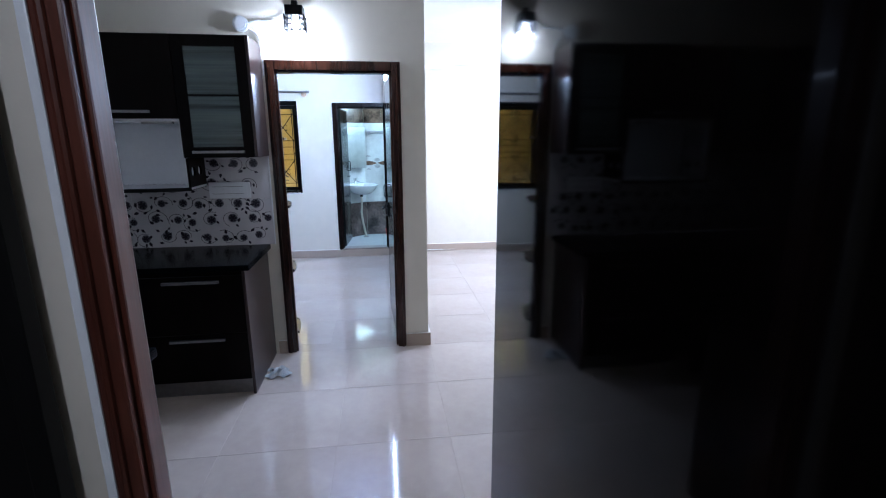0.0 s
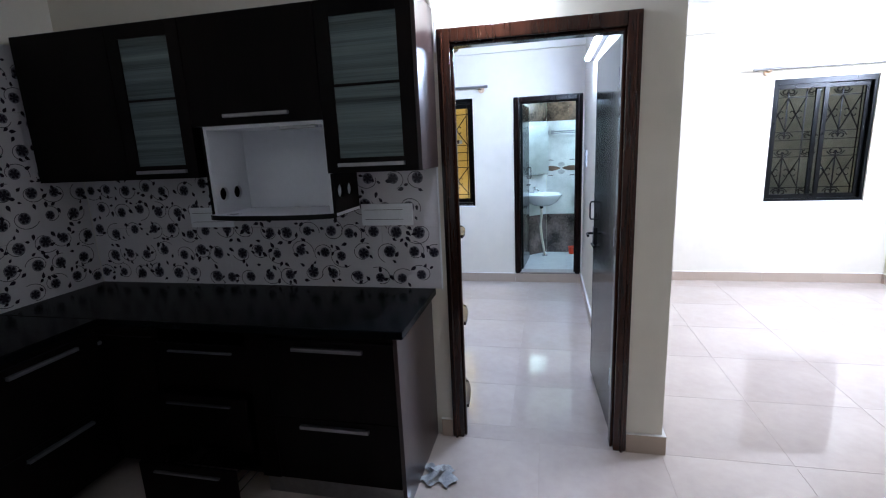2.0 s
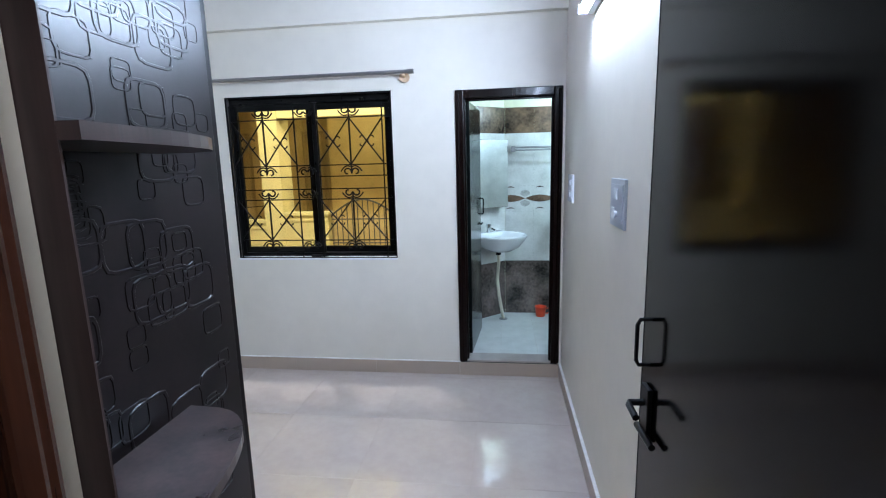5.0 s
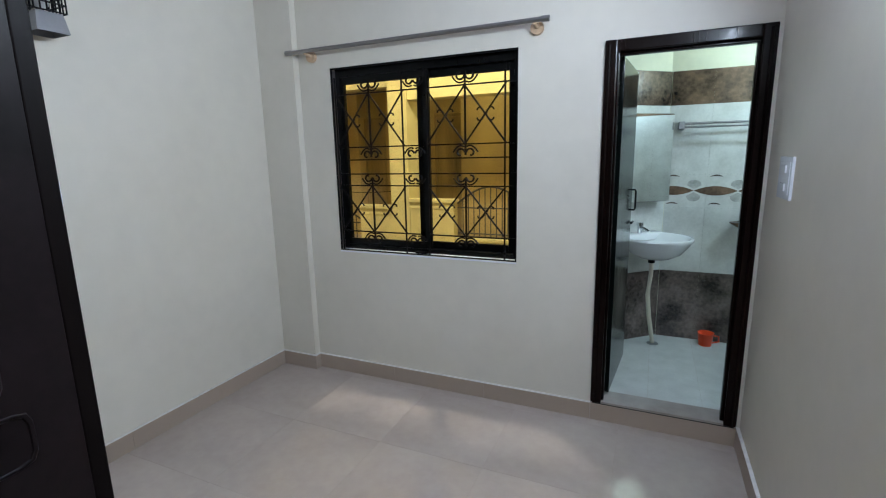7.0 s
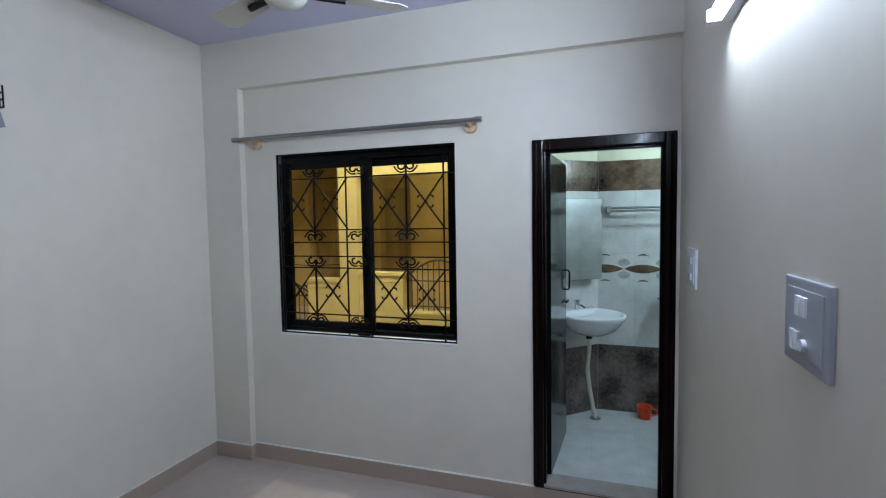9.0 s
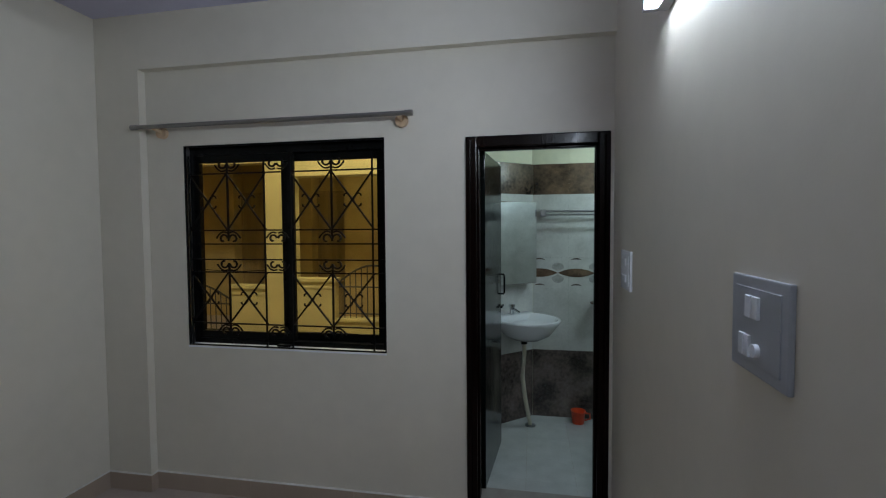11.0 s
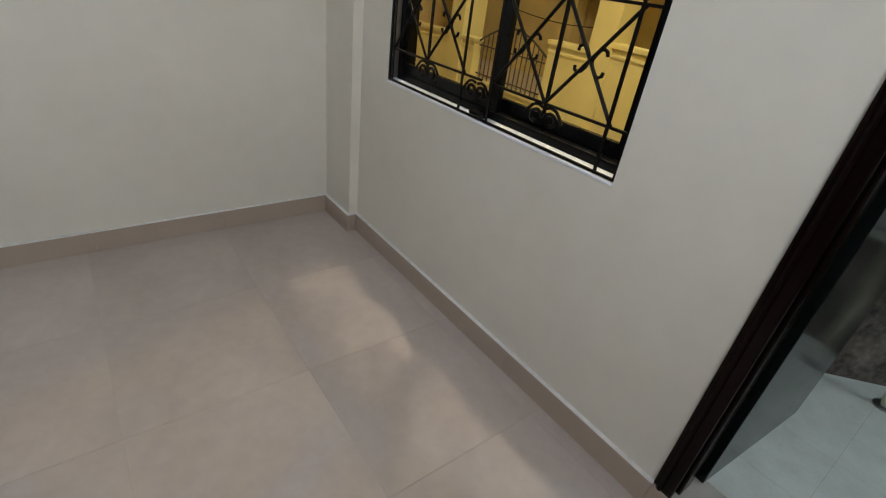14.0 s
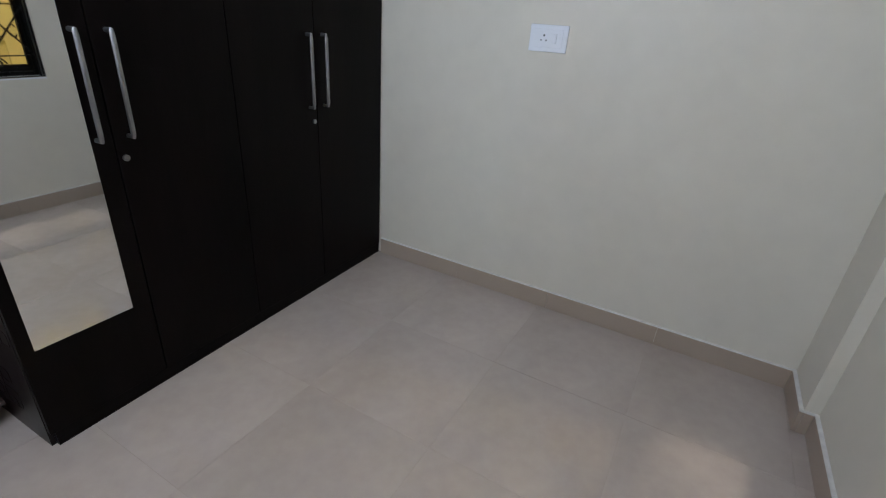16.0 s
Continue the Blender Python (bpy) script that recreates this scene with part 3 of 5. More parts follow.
def wall_lamp(m, bulb, label):
    """A square perforated metal lamp on the plane y = 0, facing -y; its foot at the origin."""
    lamp = thing("wall_lamp", (0, 0, 0), label, "wall lamp", "wall lamps")
    part("cap", boxes((-0.055, 0.055, -0.16, -0.05, 0.085, 0.145), bevel=0.006), BLACK, lamp)
    part("arm", boxes((-0.015, 0.015, -0.06, 0, 0.112, 0.15), bevel=0.004), BLACK, lamp)
    part("knob", boxes((-0.02, 0.02, -0.12, -0.09, 0.145, 0.18), bevel=0.006), BLACK, lamp)
    corners = ((-0.06, -0.165), (0.06, -0.165), (0.06, -0.045), (-0.06, -0.045))
    for (xa, ya), (xb, yb) in zip(corners, corners[1:] + corners[:1]):
        side = bmesh.new()
        for k in range(6):
            f = k / 5
            x, y = xa + (xb - xa) * f, ya + (yb - ya) * f
            tube_between(side, (x, y, -0.005), (x, y, 0.09), 0.0035, 5)
        for z in (-0.003, 0.03, 0.06):
            tube_between(side, (xa, ya, z), (xb, yb, z), 0.0035, 5)
        part("cage_side", side, BLACK, lamp)
    bm = bmesh.new()
    lathe(bm, [(0.006, -0.05), (0.024, -0.035), (0.028, -0.015), (0.02, 0.01), (0.014, 0.03)], (0, -0.105, 0.06), 16)
    part("bulb", bm, bulb, lamp, smooth=True)
    lamp.matrix_basis = m
    return lamp


wall_lamp(pose(-0.23, 0, 2.26), BULB, "black perforated metal wall lamp, lit, above the doorway")
unlit = wall_lamp(pose(XL, 1.687, 2.130, 0, 0, 90), FROST, "black perforated metal wall lamp, unlit, on the bedroom wall")
bm = bmesh.new()
rings = [[bm.verts.new((a * w, -0.105 + b * w, z)) for a, b in ((-1, -1), (1, -1), (1, 1), (-1, 1))] for w, z in ((0.050, -0.006), (0.062, -0.085), (0.059, -0.085), (0.047, -0.006))]
for ra, rb in zip(rings, rings[1:] + rings[:1]):
    for k in range(4):
        bm.faces.new((ra[k], ra[(k + 1) % 4], rb[(k + 1) % 4], rb[k]))
glassy = new("shade", data_of("shade", bm, SMOKE))
glassy.parent = unlit
tagged(glassy, "grey frosted glass shade")

rose = thing("ceiling_rose", (-0.59, 0, 2.30), "round cream plastic wiring rose on the wall", "wiring rose")
bm = bmesh.new()
tube_between(bm, (-0.59, 0, 2.315), (-0.59, -0.03, 2.315), 0.048, 24)
tube_between(bm, (-0.59, -0.03, 2.315), (-0.59, -0.036, 2.315), 0.036, 24)
part("cover", bm, PLASTIC, rose, smooth=True)
bm = bmesh.new()
sweep(bm, [(-0.545, -0.012, 2.32), (-0.48, -0.014, 2.338), (-0.40, -0.014, 2.336), (-0.32, -0.02, 2.372), (-0.25, -0.03, 2.385)], 0.006, 6)
part("wire", bm, PLASTIC, rose, smooth=True)
bm = bmesh.new()
sweep(bm, [(-0.54, -0.012, 2.29), (-0.50, -0.012, 2.262), (-0.477, -0.012, 2.22), (-0.472, -0.012, 2.12), (-0.475, -0.012, 2.0)], 0.005, 6)
part("wire", bm, PLASTIC, rose, smooth=True)


# ---------------------------------------------------------------- ceiling fans
def ceiling_fan(at, turn, r, label):
    fan = thing("ceiling_fan", (0, 0, 0), label, "ceiling fan", "ceiling fans")
    x, y, z = at
    bm = bmesh.new()
    lathe(bm, [(0.03, -0.075), (0.075, -0.06), (0.095, -0.03), (0.105, 0.0), (0.10, 0.03), (0.06, 0.055), (0.02, 0.065)], (0, 0, 0), 28)
    part("motor", bm, FAN, fan, smooth=True)
    bm = bmesh.new()
    tube_between(bm, (0, 0, 0.06), (0, 0, H - z - 0.05), 0.011)
    lathe(bm, [(0.02, H - z - 0.08), (0.06, H - z - 0.01), (0.062, H - z)], (0, 0, 0), 20)
    part("down_rod", bm, FAN, fan, smooth=True)
    for k in range(3):
        a = math.tau * k / 3
        m = Matrix.Rotation(a, 4, "Z")
        bm = bmesh.new()
        n = 8
        top, bot = [], []
        for i in range(n + 1):
            f = i / n
            xx = 0.17 + (r - 0.17) * f
            half = 0.045 + 0.022 * f - (0.03 if i == n else 0)
            tilt = 0.18
            for s, lst in ((1, top), (-1, bot)):
                p = m @ Vector((xx, s * half, s * half * tilt - 0.01))
                lst.append((bm.verts.new(p + Vector((0, 0, 0.003))), bm.verts.new(p - Vector((0, 0, 0.003)))))
        for i in range(n):
            for q in (0, 1):
                bm.faces.new((top[i][q], top[i + 1][q], bot[i + 1][q], bot[i][q]))
            bm.faces.new((top[i][0], top[i + 1][0], top[i + 1][1], top[i][1]))
            bm.faces.new((bot[i][0], bot[i + 1][0], bot[i + 1][1], bot[i][1]))
        bm.faces.new((top[0][0], top[0][1], bot[0][1], bot[0][0]))
        bm.faces.new((top[n][0], top[n][1], bot[n][1], bot[n][0]))
        bl = part("blade", bm, FAN, fan)
        bm = bmesh.new()
        tube_between(bm, m @ Vector((0.07, 0, -0.02)), m @ Vector((0.24, 0, -0.016)), 0.016, 8)
        part("blade_iron", bm, BLACK, bl)
    fan.matrix_basis = pose(x, y, z, 0, 0, turn)
    return fan


ceiling_fan((-1.158, 2.025, 2.55), 41, 0.50, "cream ceiling fan at rest in the bedroom")
ceiling_fan((2.22, 1.42, 2.60), 40, 0.56, "cream ceiling fan at rest in the hall")


# ---------------------------------------------------------------- kitchen
CT = 0.850
top = thing("worktop", (-1.6, -0.3, CT), "polished black granite worktop round the kitchen", "worktop")
part("slab", boxes((KX, -0.530, -0.600, 0, CT - 0.035, CT), bevel=0.004), GRANITE, top)
part("slab", boxes((KX, -2.03, -1.749, -0.601, CT - 0.035, CT), bevel=0.004), GRANITE, top)
part("slab", boxes((KX, -0.550, EY1, -1.750, CT - 0.035, CT), bevel=0.004), GRANITE, top)


def bar_handle(parent, a, b, out, w=0.008):
    """A flat steel strip handle from a to b standing off along out."""
    a, b, out = Vector(a), Vector(b), Vector(out)
    lo = [min(p) for p in zip(a, b, a + out, b + out)]
    hi = [max(p) for p in zip(a, b, a + out, b + out)]
    bm = bmesh.new()
    box(bm, lo[0] - 0.001, hi[0] + 0.001, lo[1] - 0.001, hi[1] + 0.001, lo[2] - w, hi[2] + w, bevel=0.002)
    return part("handle", bm, STEEL, parent, "brushed steel strip handle")


def base_unit(name, x0, x1, y0, y1, fronts, axis, label):
    """A floor cabinet; fronts: list of (z0, z1); axis: the way it faces."""
    u = thing(name, ((x0 + x1) / 2, (y0 + y1) / 2, 0), label, "cabinet", "kitchen base cabinets")
    part("body", boxes((x0, x1, y0, y1, 0.10, CT - 0.036)), LAM, u)
    t = 0.018
    for z0, z1 in fronts:
        if axis == "-y":
            d = part("drawer_front", boxes((x0 + 0.002, x1 - 0.002, y0 - t, y0, z0, z1), bevel=0.002), LAM, u)
            xc, hw = (x0 + x1) / 2, 0.16
            bar_handle(d, (xc - hw, y0 - t, z1 - 0.035), (xc + hw, y0 - t, z1 - 0.035), (0, -0.018, 0))
        elif axis == "+x":
            d = part("drawer_front", boxes((x1, x1 + t, y0 + 0.002, y1 - 0.002, z0, z1), bevel=0.002), LAM, u)
            yc, hw = (y0 + y1) / 2, 0.145
            bar_handle(d, (x1 + t, yc - hw, z1 - 0.035), (x1 + t, yc + hw, z1 - 0.035), (0.018, 0, 0))
        else:
            part("drawer_front", boxes((x0 + 0.002, x1 - 0.002, y1, y1 + t, z0, z1), bevel=0.002), LAM, u)
    return u


two = [(0.105, 0.417), (0.421, 0.787)]
right_unit = base_unit("base_cabinet", -1.165, -0.575, -0.575, 0, two, "-y", "black wenge base cabinet with two drawers")
part("side_panel", boxes((-0.574, -0.556, -0.597, -0.001, 0.0, CT - 0.036), bevel=0.001), SIDE, right_unit, "brown grained side panel")
part("filler", boxes((-1.258, -1.167, -0.593, -0.002, 0.10, CT - 0.036), bevel=0.001), LAM, right_unit)
part("kick_plate", boxes((-1.255, -0.576, -0.565, -0.555, 0.0, 0.098)), STEEL, right_unit, "brushed steel kick plate")

pull = thing("pull_out_cabinet", (-1.45, -0.4, 0), "black pull-out kitchen unit with wire baskets, pulled open", "cabinet")
part("side_board", boxes((-1.75, -1.732, -0.575, 0, 0.10, CT - 0.036)), LAM, pull)
part("back_board", boxes((-1.732, -1.278, -0.02, 0, 0.10, CT - 0.036)), LAM, pull)
part("side_board", boxes((-1.278, -1.260, -0.575, 0, 0.10, CT - 0.036)), LAM, pull)
part("bottom_board", boxes((-1.732, -1.278, -0.575, -0.02, 0.10, 0.115)), LAM, pull)
for k, (z0, z1, out) in enumerate(((0.03, 0.252, 0.185), (0.256, 0.515, 0.055), (0.519, 0.745, 0.0))):
    yb = -0.575 - out
    d = part("drawer_front", boxes((-1.748, -1.262, yb - 0.018, yb, z0, z1), bevel=0.002), LAM, pull)
    bar_handle(d, (-1.665, yb - 0.018, z1 - 0.035), (-1.335, yb - 0.018, z1 - 0.035), (0, -0.012, 0), 0.004)
    basket = part("wire_basket", boxes((-1.725, -1.285, yb + 0.002, yb + 0.006, z0 + 0.10, z0 + 0.104)), CHROME, pull, "chrome wire basket")
    for f in range(11):
        x = -1.725 + 0.44 * f / 10
        wire = bmesh.new()
        tube_between(wire, (x, yb, z0 + 0.09), (x, -0.12, z0 + 0.09), 0.0028, 5)
        part("wire", wire, CHROME, basket)
    for zz in (z0 + 0.09, z0 + 0.14, z0 + 0.19):
        for x in (-1.725, -1.285):
            wire = bmesh.new()
            tube_between(wire, (x, yb, zz), (x, -0.12, zz), 0.0035, 5)
            part("wire", wire, CHROME, basket)
base_unit("corner_cabinet", KX, -1.752, -0.575, 0, [(0.105, 0.765)], "-y", "black wenge corner base cabinet")
base_unit("side_cabinet", KX, -2.06, -1.12, -0.60, two, "+x", "black wenge side base cabinet with two drawers")
base_unit("side_cabinet", KX, -2.06, -1.66, -1.122, two, "+x", "black wenge side base cabinet with two drawers")
near = base_unit("near_cabinet", -1.30, -0.585, EY1 + 0.005, -1.79, two, "+y", "black wenge cabinet at the end of the kitchen")
part("side_panel", boxes((-0.584, -0.566, EY1 + 0.005, -1.77, 0.0, CT - 0.036), bevel=0.001), LAM, near)
base_unit("near_cabinet", -2.04, -1.302, EY1 + 0.005, -1.79, two, "+y", "black wenge cabinet beside the entrance wall")


def glass_unit(x0, x1, z0, z1, label):
    u = thing("wall_cabinet", ((x0 + x1) / 2, -0.15, z0), label, "wall cabinet", "kitchen wall cabinets")
    y = -0.285
    part("body", boxes((x0, x0 + 0.018, y, 0, z0, z1), (x1 - 0.018, x1, y, 0, z0, z1), (x0 + 0.018, x1 - 0.018, y, 0, z0, z0 + 0.018), (x0 + 0.018, x1 - 0.018, y, 0, z1 - 0.018, z1), (x0 + 0.018, x1 - 0.018, -0.012, 0, z0 + 0.018, z1 - 0.018)), LAM, u)
    fw = 0.065
    d = part("door", boxes((x0 + 0.001, x0 + fw, y - 0.02, y, z0, z1), (x1 - fw, x1 - 0.001, y - 0.02, y, z0, z1), (x0 + fw, x1 - fw, y - 0.02, y, z1 - fw, z1), (x0 + fw, x1 - fw, y - 0.02, y, z0, z0 + fw), bevel=0.001), LAM, u)
    part("pane", boxes((x0 + fw, x1 - fw, y - 0.012, y - 0.006, z0 + fw, z1 - fw)), FLUTED, d, "striped frosted glass")
    zc = z0 + (z1 - z0) * 0.52
    part("shelf", boxes((x0 + 0.018, x1 - 0.018, y + 0.01, -0.012, zc - 0.009, zc + 0.009)), LAM, u)
    # Dark strip on the opaque pane stands for the shelf behind it.
    part("shelf_line", boxes((x0 + fw, x1 - fw, y - 0.016, y - 0.012, zc - 0.006, zc + 0.006), bevel=0.001), LAM, d)
    bar_handle(d, (x0 + 0.06, y - 0.02, z0 + 0.035), (x1 - 0.06, y - 0.02, z0 + 0.035), (0, -0.016, 0))
    return u


U0, U1 = 1.475, 2.192
right_upper = glass_unit(-0.930, -0.503, U0, U1, "black wall cabinet with a striped frosted glass door")
part("side_panel", boxes((-0.502, -0.486, -0.306, -0.001, U0, U1), bevel=0.001), SIDE, right_upper, "brown grained side panel")
glass_unit(-2.00, -1.600, U0, U1, "black wall cabinet with a striped frosted glass door")
flip = thing("wall_cabinet", (-1.24, -0.15, 1.72), "black wall cabinet with a lift-up door", "wall cabinet", "kitchen wall cabinets")
part("body", boxes((-1.598, -0.932, -0.285, 0, 1.712, U1)), LAM, flip)
fd = part("door", boxes((-1.597, -0.933, -0.305, -0.286, 1.712, U1), bevel=0.001), LAM, flip)
bar_handle(fd, (-1.417, -0.305, 1.752), (-1.09, -0.305, 1.752), (0, -0.016, 0))
far_upper = thing("wall_cabinet", (-2.3, -0.15, U0), "black wall cabinet in the kitchen corner", "wall cabinet", "kitchen wall cabinets")
part("body", boxes((-2.57, -2.002, -0.285, 0, U0, U1)), LAM, far_upper)
part("door", boxes((-2.568, -2.004, -0.305, -0.286, U0, U1), bevel=0.001), LAM, far_upper)


def panel_with_holes(bm, x, y0, y1, z0, z1, t, holes):
    """A board in the plane x with round holes: (y, z, r)."""
    ys = sorted({y0, y1, *[h[0] - 0.045 for h in holes], *[h[0] + 0.045 for h in holes]})
    hz0, hz1 = holes[0][1] - 0.05, holes[0][1] + 0.05
    box(bm, x, x + t, y0, y1, z0, hz0)
    box(bm, x, x + t, y0, y1, hz1, z1)
    for a, b in zip(ys, ys[1:]):
        hole = next((h for h in holes if a < h[0] < b), None)
        if hole is None:
            box(bm, x, x + t, a, b, hz0, hz1)
            continue
        n = 24
        ring, rim = [], []
        for k in range(n):
            an = math.tau * k / n
            c, s = math.cos(an), math.sin(an)
            f = 1 / max(abs(c), abs(s))
            ring.append((hole[0] + hole[2] * c, hole[1] + hole[2] * s))
            rim.append((hole[0] + (b - a) / 2 * c * f, hole[1] + 0.05 * s * f))
        lv = [[bm.verts.new((xx, *p)) for p in lst] for xx in (x, x + t) for lst in (ring, rim)]
        for k in range(n):
            j = (k + 1) % n
            bm.faces.new((lv[0][k], lv[0][j], lv[1][j], lv[1][k]))
            bm.faces.new((lv[2][k], lv[2][j], lv[3][j], lv[3][k]))
            bm.faces.new((lv[0][k], lv[0][j], lv[2][j], lv[2][k]))


niche = thing("microwave_niche", (-1.25, -0.18, 1.29), "open white-lined microwave niche with round vent holes", "niche")
bm = bmesh.new()
holes = [(-0.215, 1.388, 0.033), (-0.105, 1.388, 0.033)]
panel_with_holes(bm, -1.558, -0.285, -0.002, 1.292, 1.711, 0.016, holes)
part("white_side", bm, WHITEBOARD, niche, "white side board with two round holes")
bm = bmesh.new()
panel_with_holes(bm, -0.945, -0.285, -0.002, 1.292, 1.711, 0.016, holes)
part("white_side", bm, WHITEBOARD, niche, "white side board with two round holes")
bm = bmesh.new()
panel_with_holes(bm, -0.928, -0.285, -0.002, 1.272, 1.473, 0.014, holes)
part("dark_side", bm, LAM, niche, "dark outer side board with two round holes")
part("dark_side", boxes((-1.575, -1.5585, -0.285, -0.002, 1.293, 1.711), bevel=0.001), LAM, niche)
part("back", boxes((-1.54, -0.946, -0.014, -0.002, 1.292, 1.711)), WHITEBOARD, niche)
part("top", boxes((-1.54, -0.946, -0.285, -0.014, 1.695, 1.711)), WHITEBOARD, niche)
part("hinge_stay", boxes((-1.16, -0.98, -0.28, -0.25, 1.680, 1.694), bevel=0.002), STEEL, niche)
outline = [(-1.575, -0.002), (-0.913, -0.002), (-0.913, -0.285)] + [(-1.244 + 0.331 * math.cos(a), -0.285 - 0.065 * math.sin(a)) for a in [math.pi * k / 16 for k in range(1, 16)]] + [(-1.575, -0.285)]
bm = bmesh.new()
prism(bm, outline, 1.276, 1.291)
part("shelf", bm, WHITEBOARD, niche, "white shelf with a bowed front")
bm = bmesh.new()
arc = [(-1.244 + 0.332 * math.cos(math.pi * k / 16), -0.286 - 0.066 * math.sin(math.pi * k / 16)) for k in range(17)]
for a, b in zip(arc, arc[1:]):
    v = [bm.verts.new(p) for p in ((*a, 1.270), (*b, 1.270), (*b, 1.293), (*a, 1.293))]
    w = [bm.verts.new((p.co.x, p.co.y - 0.003, p.co.z)) for p in v]
    bm.faces.new(w)
    for i in range(4):
        bm.faces.new((v[i], v[(i + 1) % 4], w[(i + 1) % 4], w[i]))
part("edge_band", bm, BLACK, niche)


# ---------------------------------------------------------------- printed wall tiles
def outline_fan(bm, origin, ux, uz, pts):
    vs = [bm.verts.new(origin + ux * a + uz * b) for a, b in pts]
    bm.faces.new(vs)


def printed_pattern(origin, ux, uz, w, h, seed):
    """Flowers, leaves and winding stems printed on glazed tiles."""
    rnd = random.Random(seed)
    dark, grey = bmesh.new(), bmesh.new()
    n_ = ux.cross(uz)
    n_ = n_ if n_.dot(Vector((1, -1, 0))) > 0 else -n_
    off, off2 = n_ * 0.0016, n_ * 0.0010
    taken = []

    def inside(a, b, m):
        return m < a < w - m and m < b < h - m
    step = 0.125
    for i in range(int(w / step) + 1):
        for j in range(int(h / step) + 1):
            a = (i + 0.5 + (0.35 if j % 2 else -0.15) + rnd.uniform(-0.16, 0.16)) * step
            b = (j + 0.5 + rnd.uniform(-0.16, 0.16)) * step
            if not inside(a, b, 0.03):
                continue
            taken.append((a, b))
            r, tw = rnd.uniform(0.021, 0.028), rnd.uniform(0, 1)
            for k in range(6):
                t = math.tau * (k + tw) / 6
                for (bmx, o, q, ww) in ((grey, off2, 1.2, 0.52), (dark, off, 0.98, 0.30)):
                    c, s = math.cos(t), math.sin(t)
                    pts = [(0.15, 0), (0.55, ww), (0.9, ww * 0.8), (1.0, 0), (0.9, -ww * 0.8), (0.55, -ww)]
                    outline_fan(bmx, origin + o, ux, uz, [(a + r * q * (p * c - v * s), b + r * q * (p * s + v * c)) for p, v in pts])
            outline_fan(dark, origin + off, ux, uz, [(a + r * 0.36 * math.cos(q * math.pi / 4), b + r * 0.36 * math.sin(q * math.pi / 4)) for q in range(8)])
            t0 = rnd.uniform(0, math.tau)
            big = rnd.uniform(0.042, 0.056)
            sgn = rnd.choice((-1, 1))
            line = []
            for k in range(15):
                t = t0 + sgn * k * 0.27
                rr = big * (0.75 + 0.05 * k)
                line.append((a + rr * math.cos(t), b + rr * math.sin(t) * 0.85))
            for (p, q) in zip(line, line[1:]):
                if inside(*p, 0.004) and inside(*q, 0.004):
                    d = Vector((q[0] - p[0], q[1] - p[1])).normalized()
                    nx, ny = -d.y * 0.0016, d.x * 0.0016
                    outline_fan(dark, origin + off, ux, uz, [(p[0] + nx, p[1] + ny), (q[0] + nx, q[1] + ny), (q[0] - nx, q[1] - ny), (p[0] - nx, p[1] - ny)])
            for k in range(5):
                la, lb = a + rnd.uniform(-0.07, 0.07), b + rnd.uniform(-0.07, 0.07)
                if not inside(la, lb, 0.016) or any(math.hypot(la - u, lb - v) < 0.026 for u, v in taken):
                    continue
                taken.append((la, lb))
                t, L = rnd.uniform(0, math.tau), rnd.uniform(0.011, 0.018)
                c, s = math.cos(t), math.sin(t)
                pts = [(-1, 0), (-0.5, 0.55), (0.1, 0.6), (0.7, 0.3), (1.15, 0.1), (0.7, -0.2), (0.1, -0.55), (-0.5, -0.5)]
                outline_fan(dark, origin + off, ux, uz, [(la + L * (p * c - v * s), lb + L * (p * s + v * c)) for p, v in pts])
    return dark, grey


def plain_mesh(name, bm, material):
    me = bpy.data.meshes.new(name)
    bm.to_mesh(me)
    bm.free()
    me.materials.append(material)
    return me


def splashback(name, origin, ux, uz, w, h, tw, th, seed, label):
    sp = thing(name, origin, label, "tiled splashback", kind="structure")
    o = Vector(origin)
    n_ = Vector((0, -1, 0)) if abs(ux.x) > 0.5 else Vector((1, 0, 0))
    cols, rows = max(1, round(w / tw)), max(1, round(h / th))
    for i in range(cols):
        for j in range(rows):
            a0, a1, b0, b1 = w * i / cols + 0.0006, w * (i + 1) / cols - 0.0006, h * j / rows + 0.0006, h * (j + 1) / rows - 0.0006
            p, q = o + ux * a0 + uz * b0, o + ux * a1 + uz * b1 + n_ * 0.008
            bm = boxes((min(p.x, q.x), max(p.x, q.x), min(p.y, q.y), max(p.y, q.y), p.z, q.z))
            part("tile", bm, SPLASH, sp)
    dark, grey = printed_pattern(o + n_ * 0.008, ux, uz, w, h, seed)
    for nm, bm, m in (("flower_print", dark, PRINT), ("petal_print", grey, PRINTG)):
        ob = new(nm, plain_mesh(nm, bm, m))
        ob.parent = sp
        ob.matrix_parent_inverse = sp.matrix_basis.inverted()
        tagged(ob, "printed flowers and leaves", kind="stuff")
    return sp


splashback("splashback_back", (KX + 0.009, 0, CT), Vector((1, 0, 0)), Vector((0, 0, 1)), 2.137, 0.66, 0.3, 0.33, 3, "white glazed tiles printed with dark flowers")
splashback("splashback_side", (KX, -0.010, CT), Vector((0, -1, 0)), Vector((0, 0, 1)), 1.68, 1.32, 0.3, 0.33, 4, "white glazed tiles printed with dark flowers")
structure("tile_trim", boxes((-0.4965, -0.4885, -0.012, 0, CT, U0 - 0.001), bevel=0.002), PLASTIC, "white plastic strip closing the tile edge", "trim")


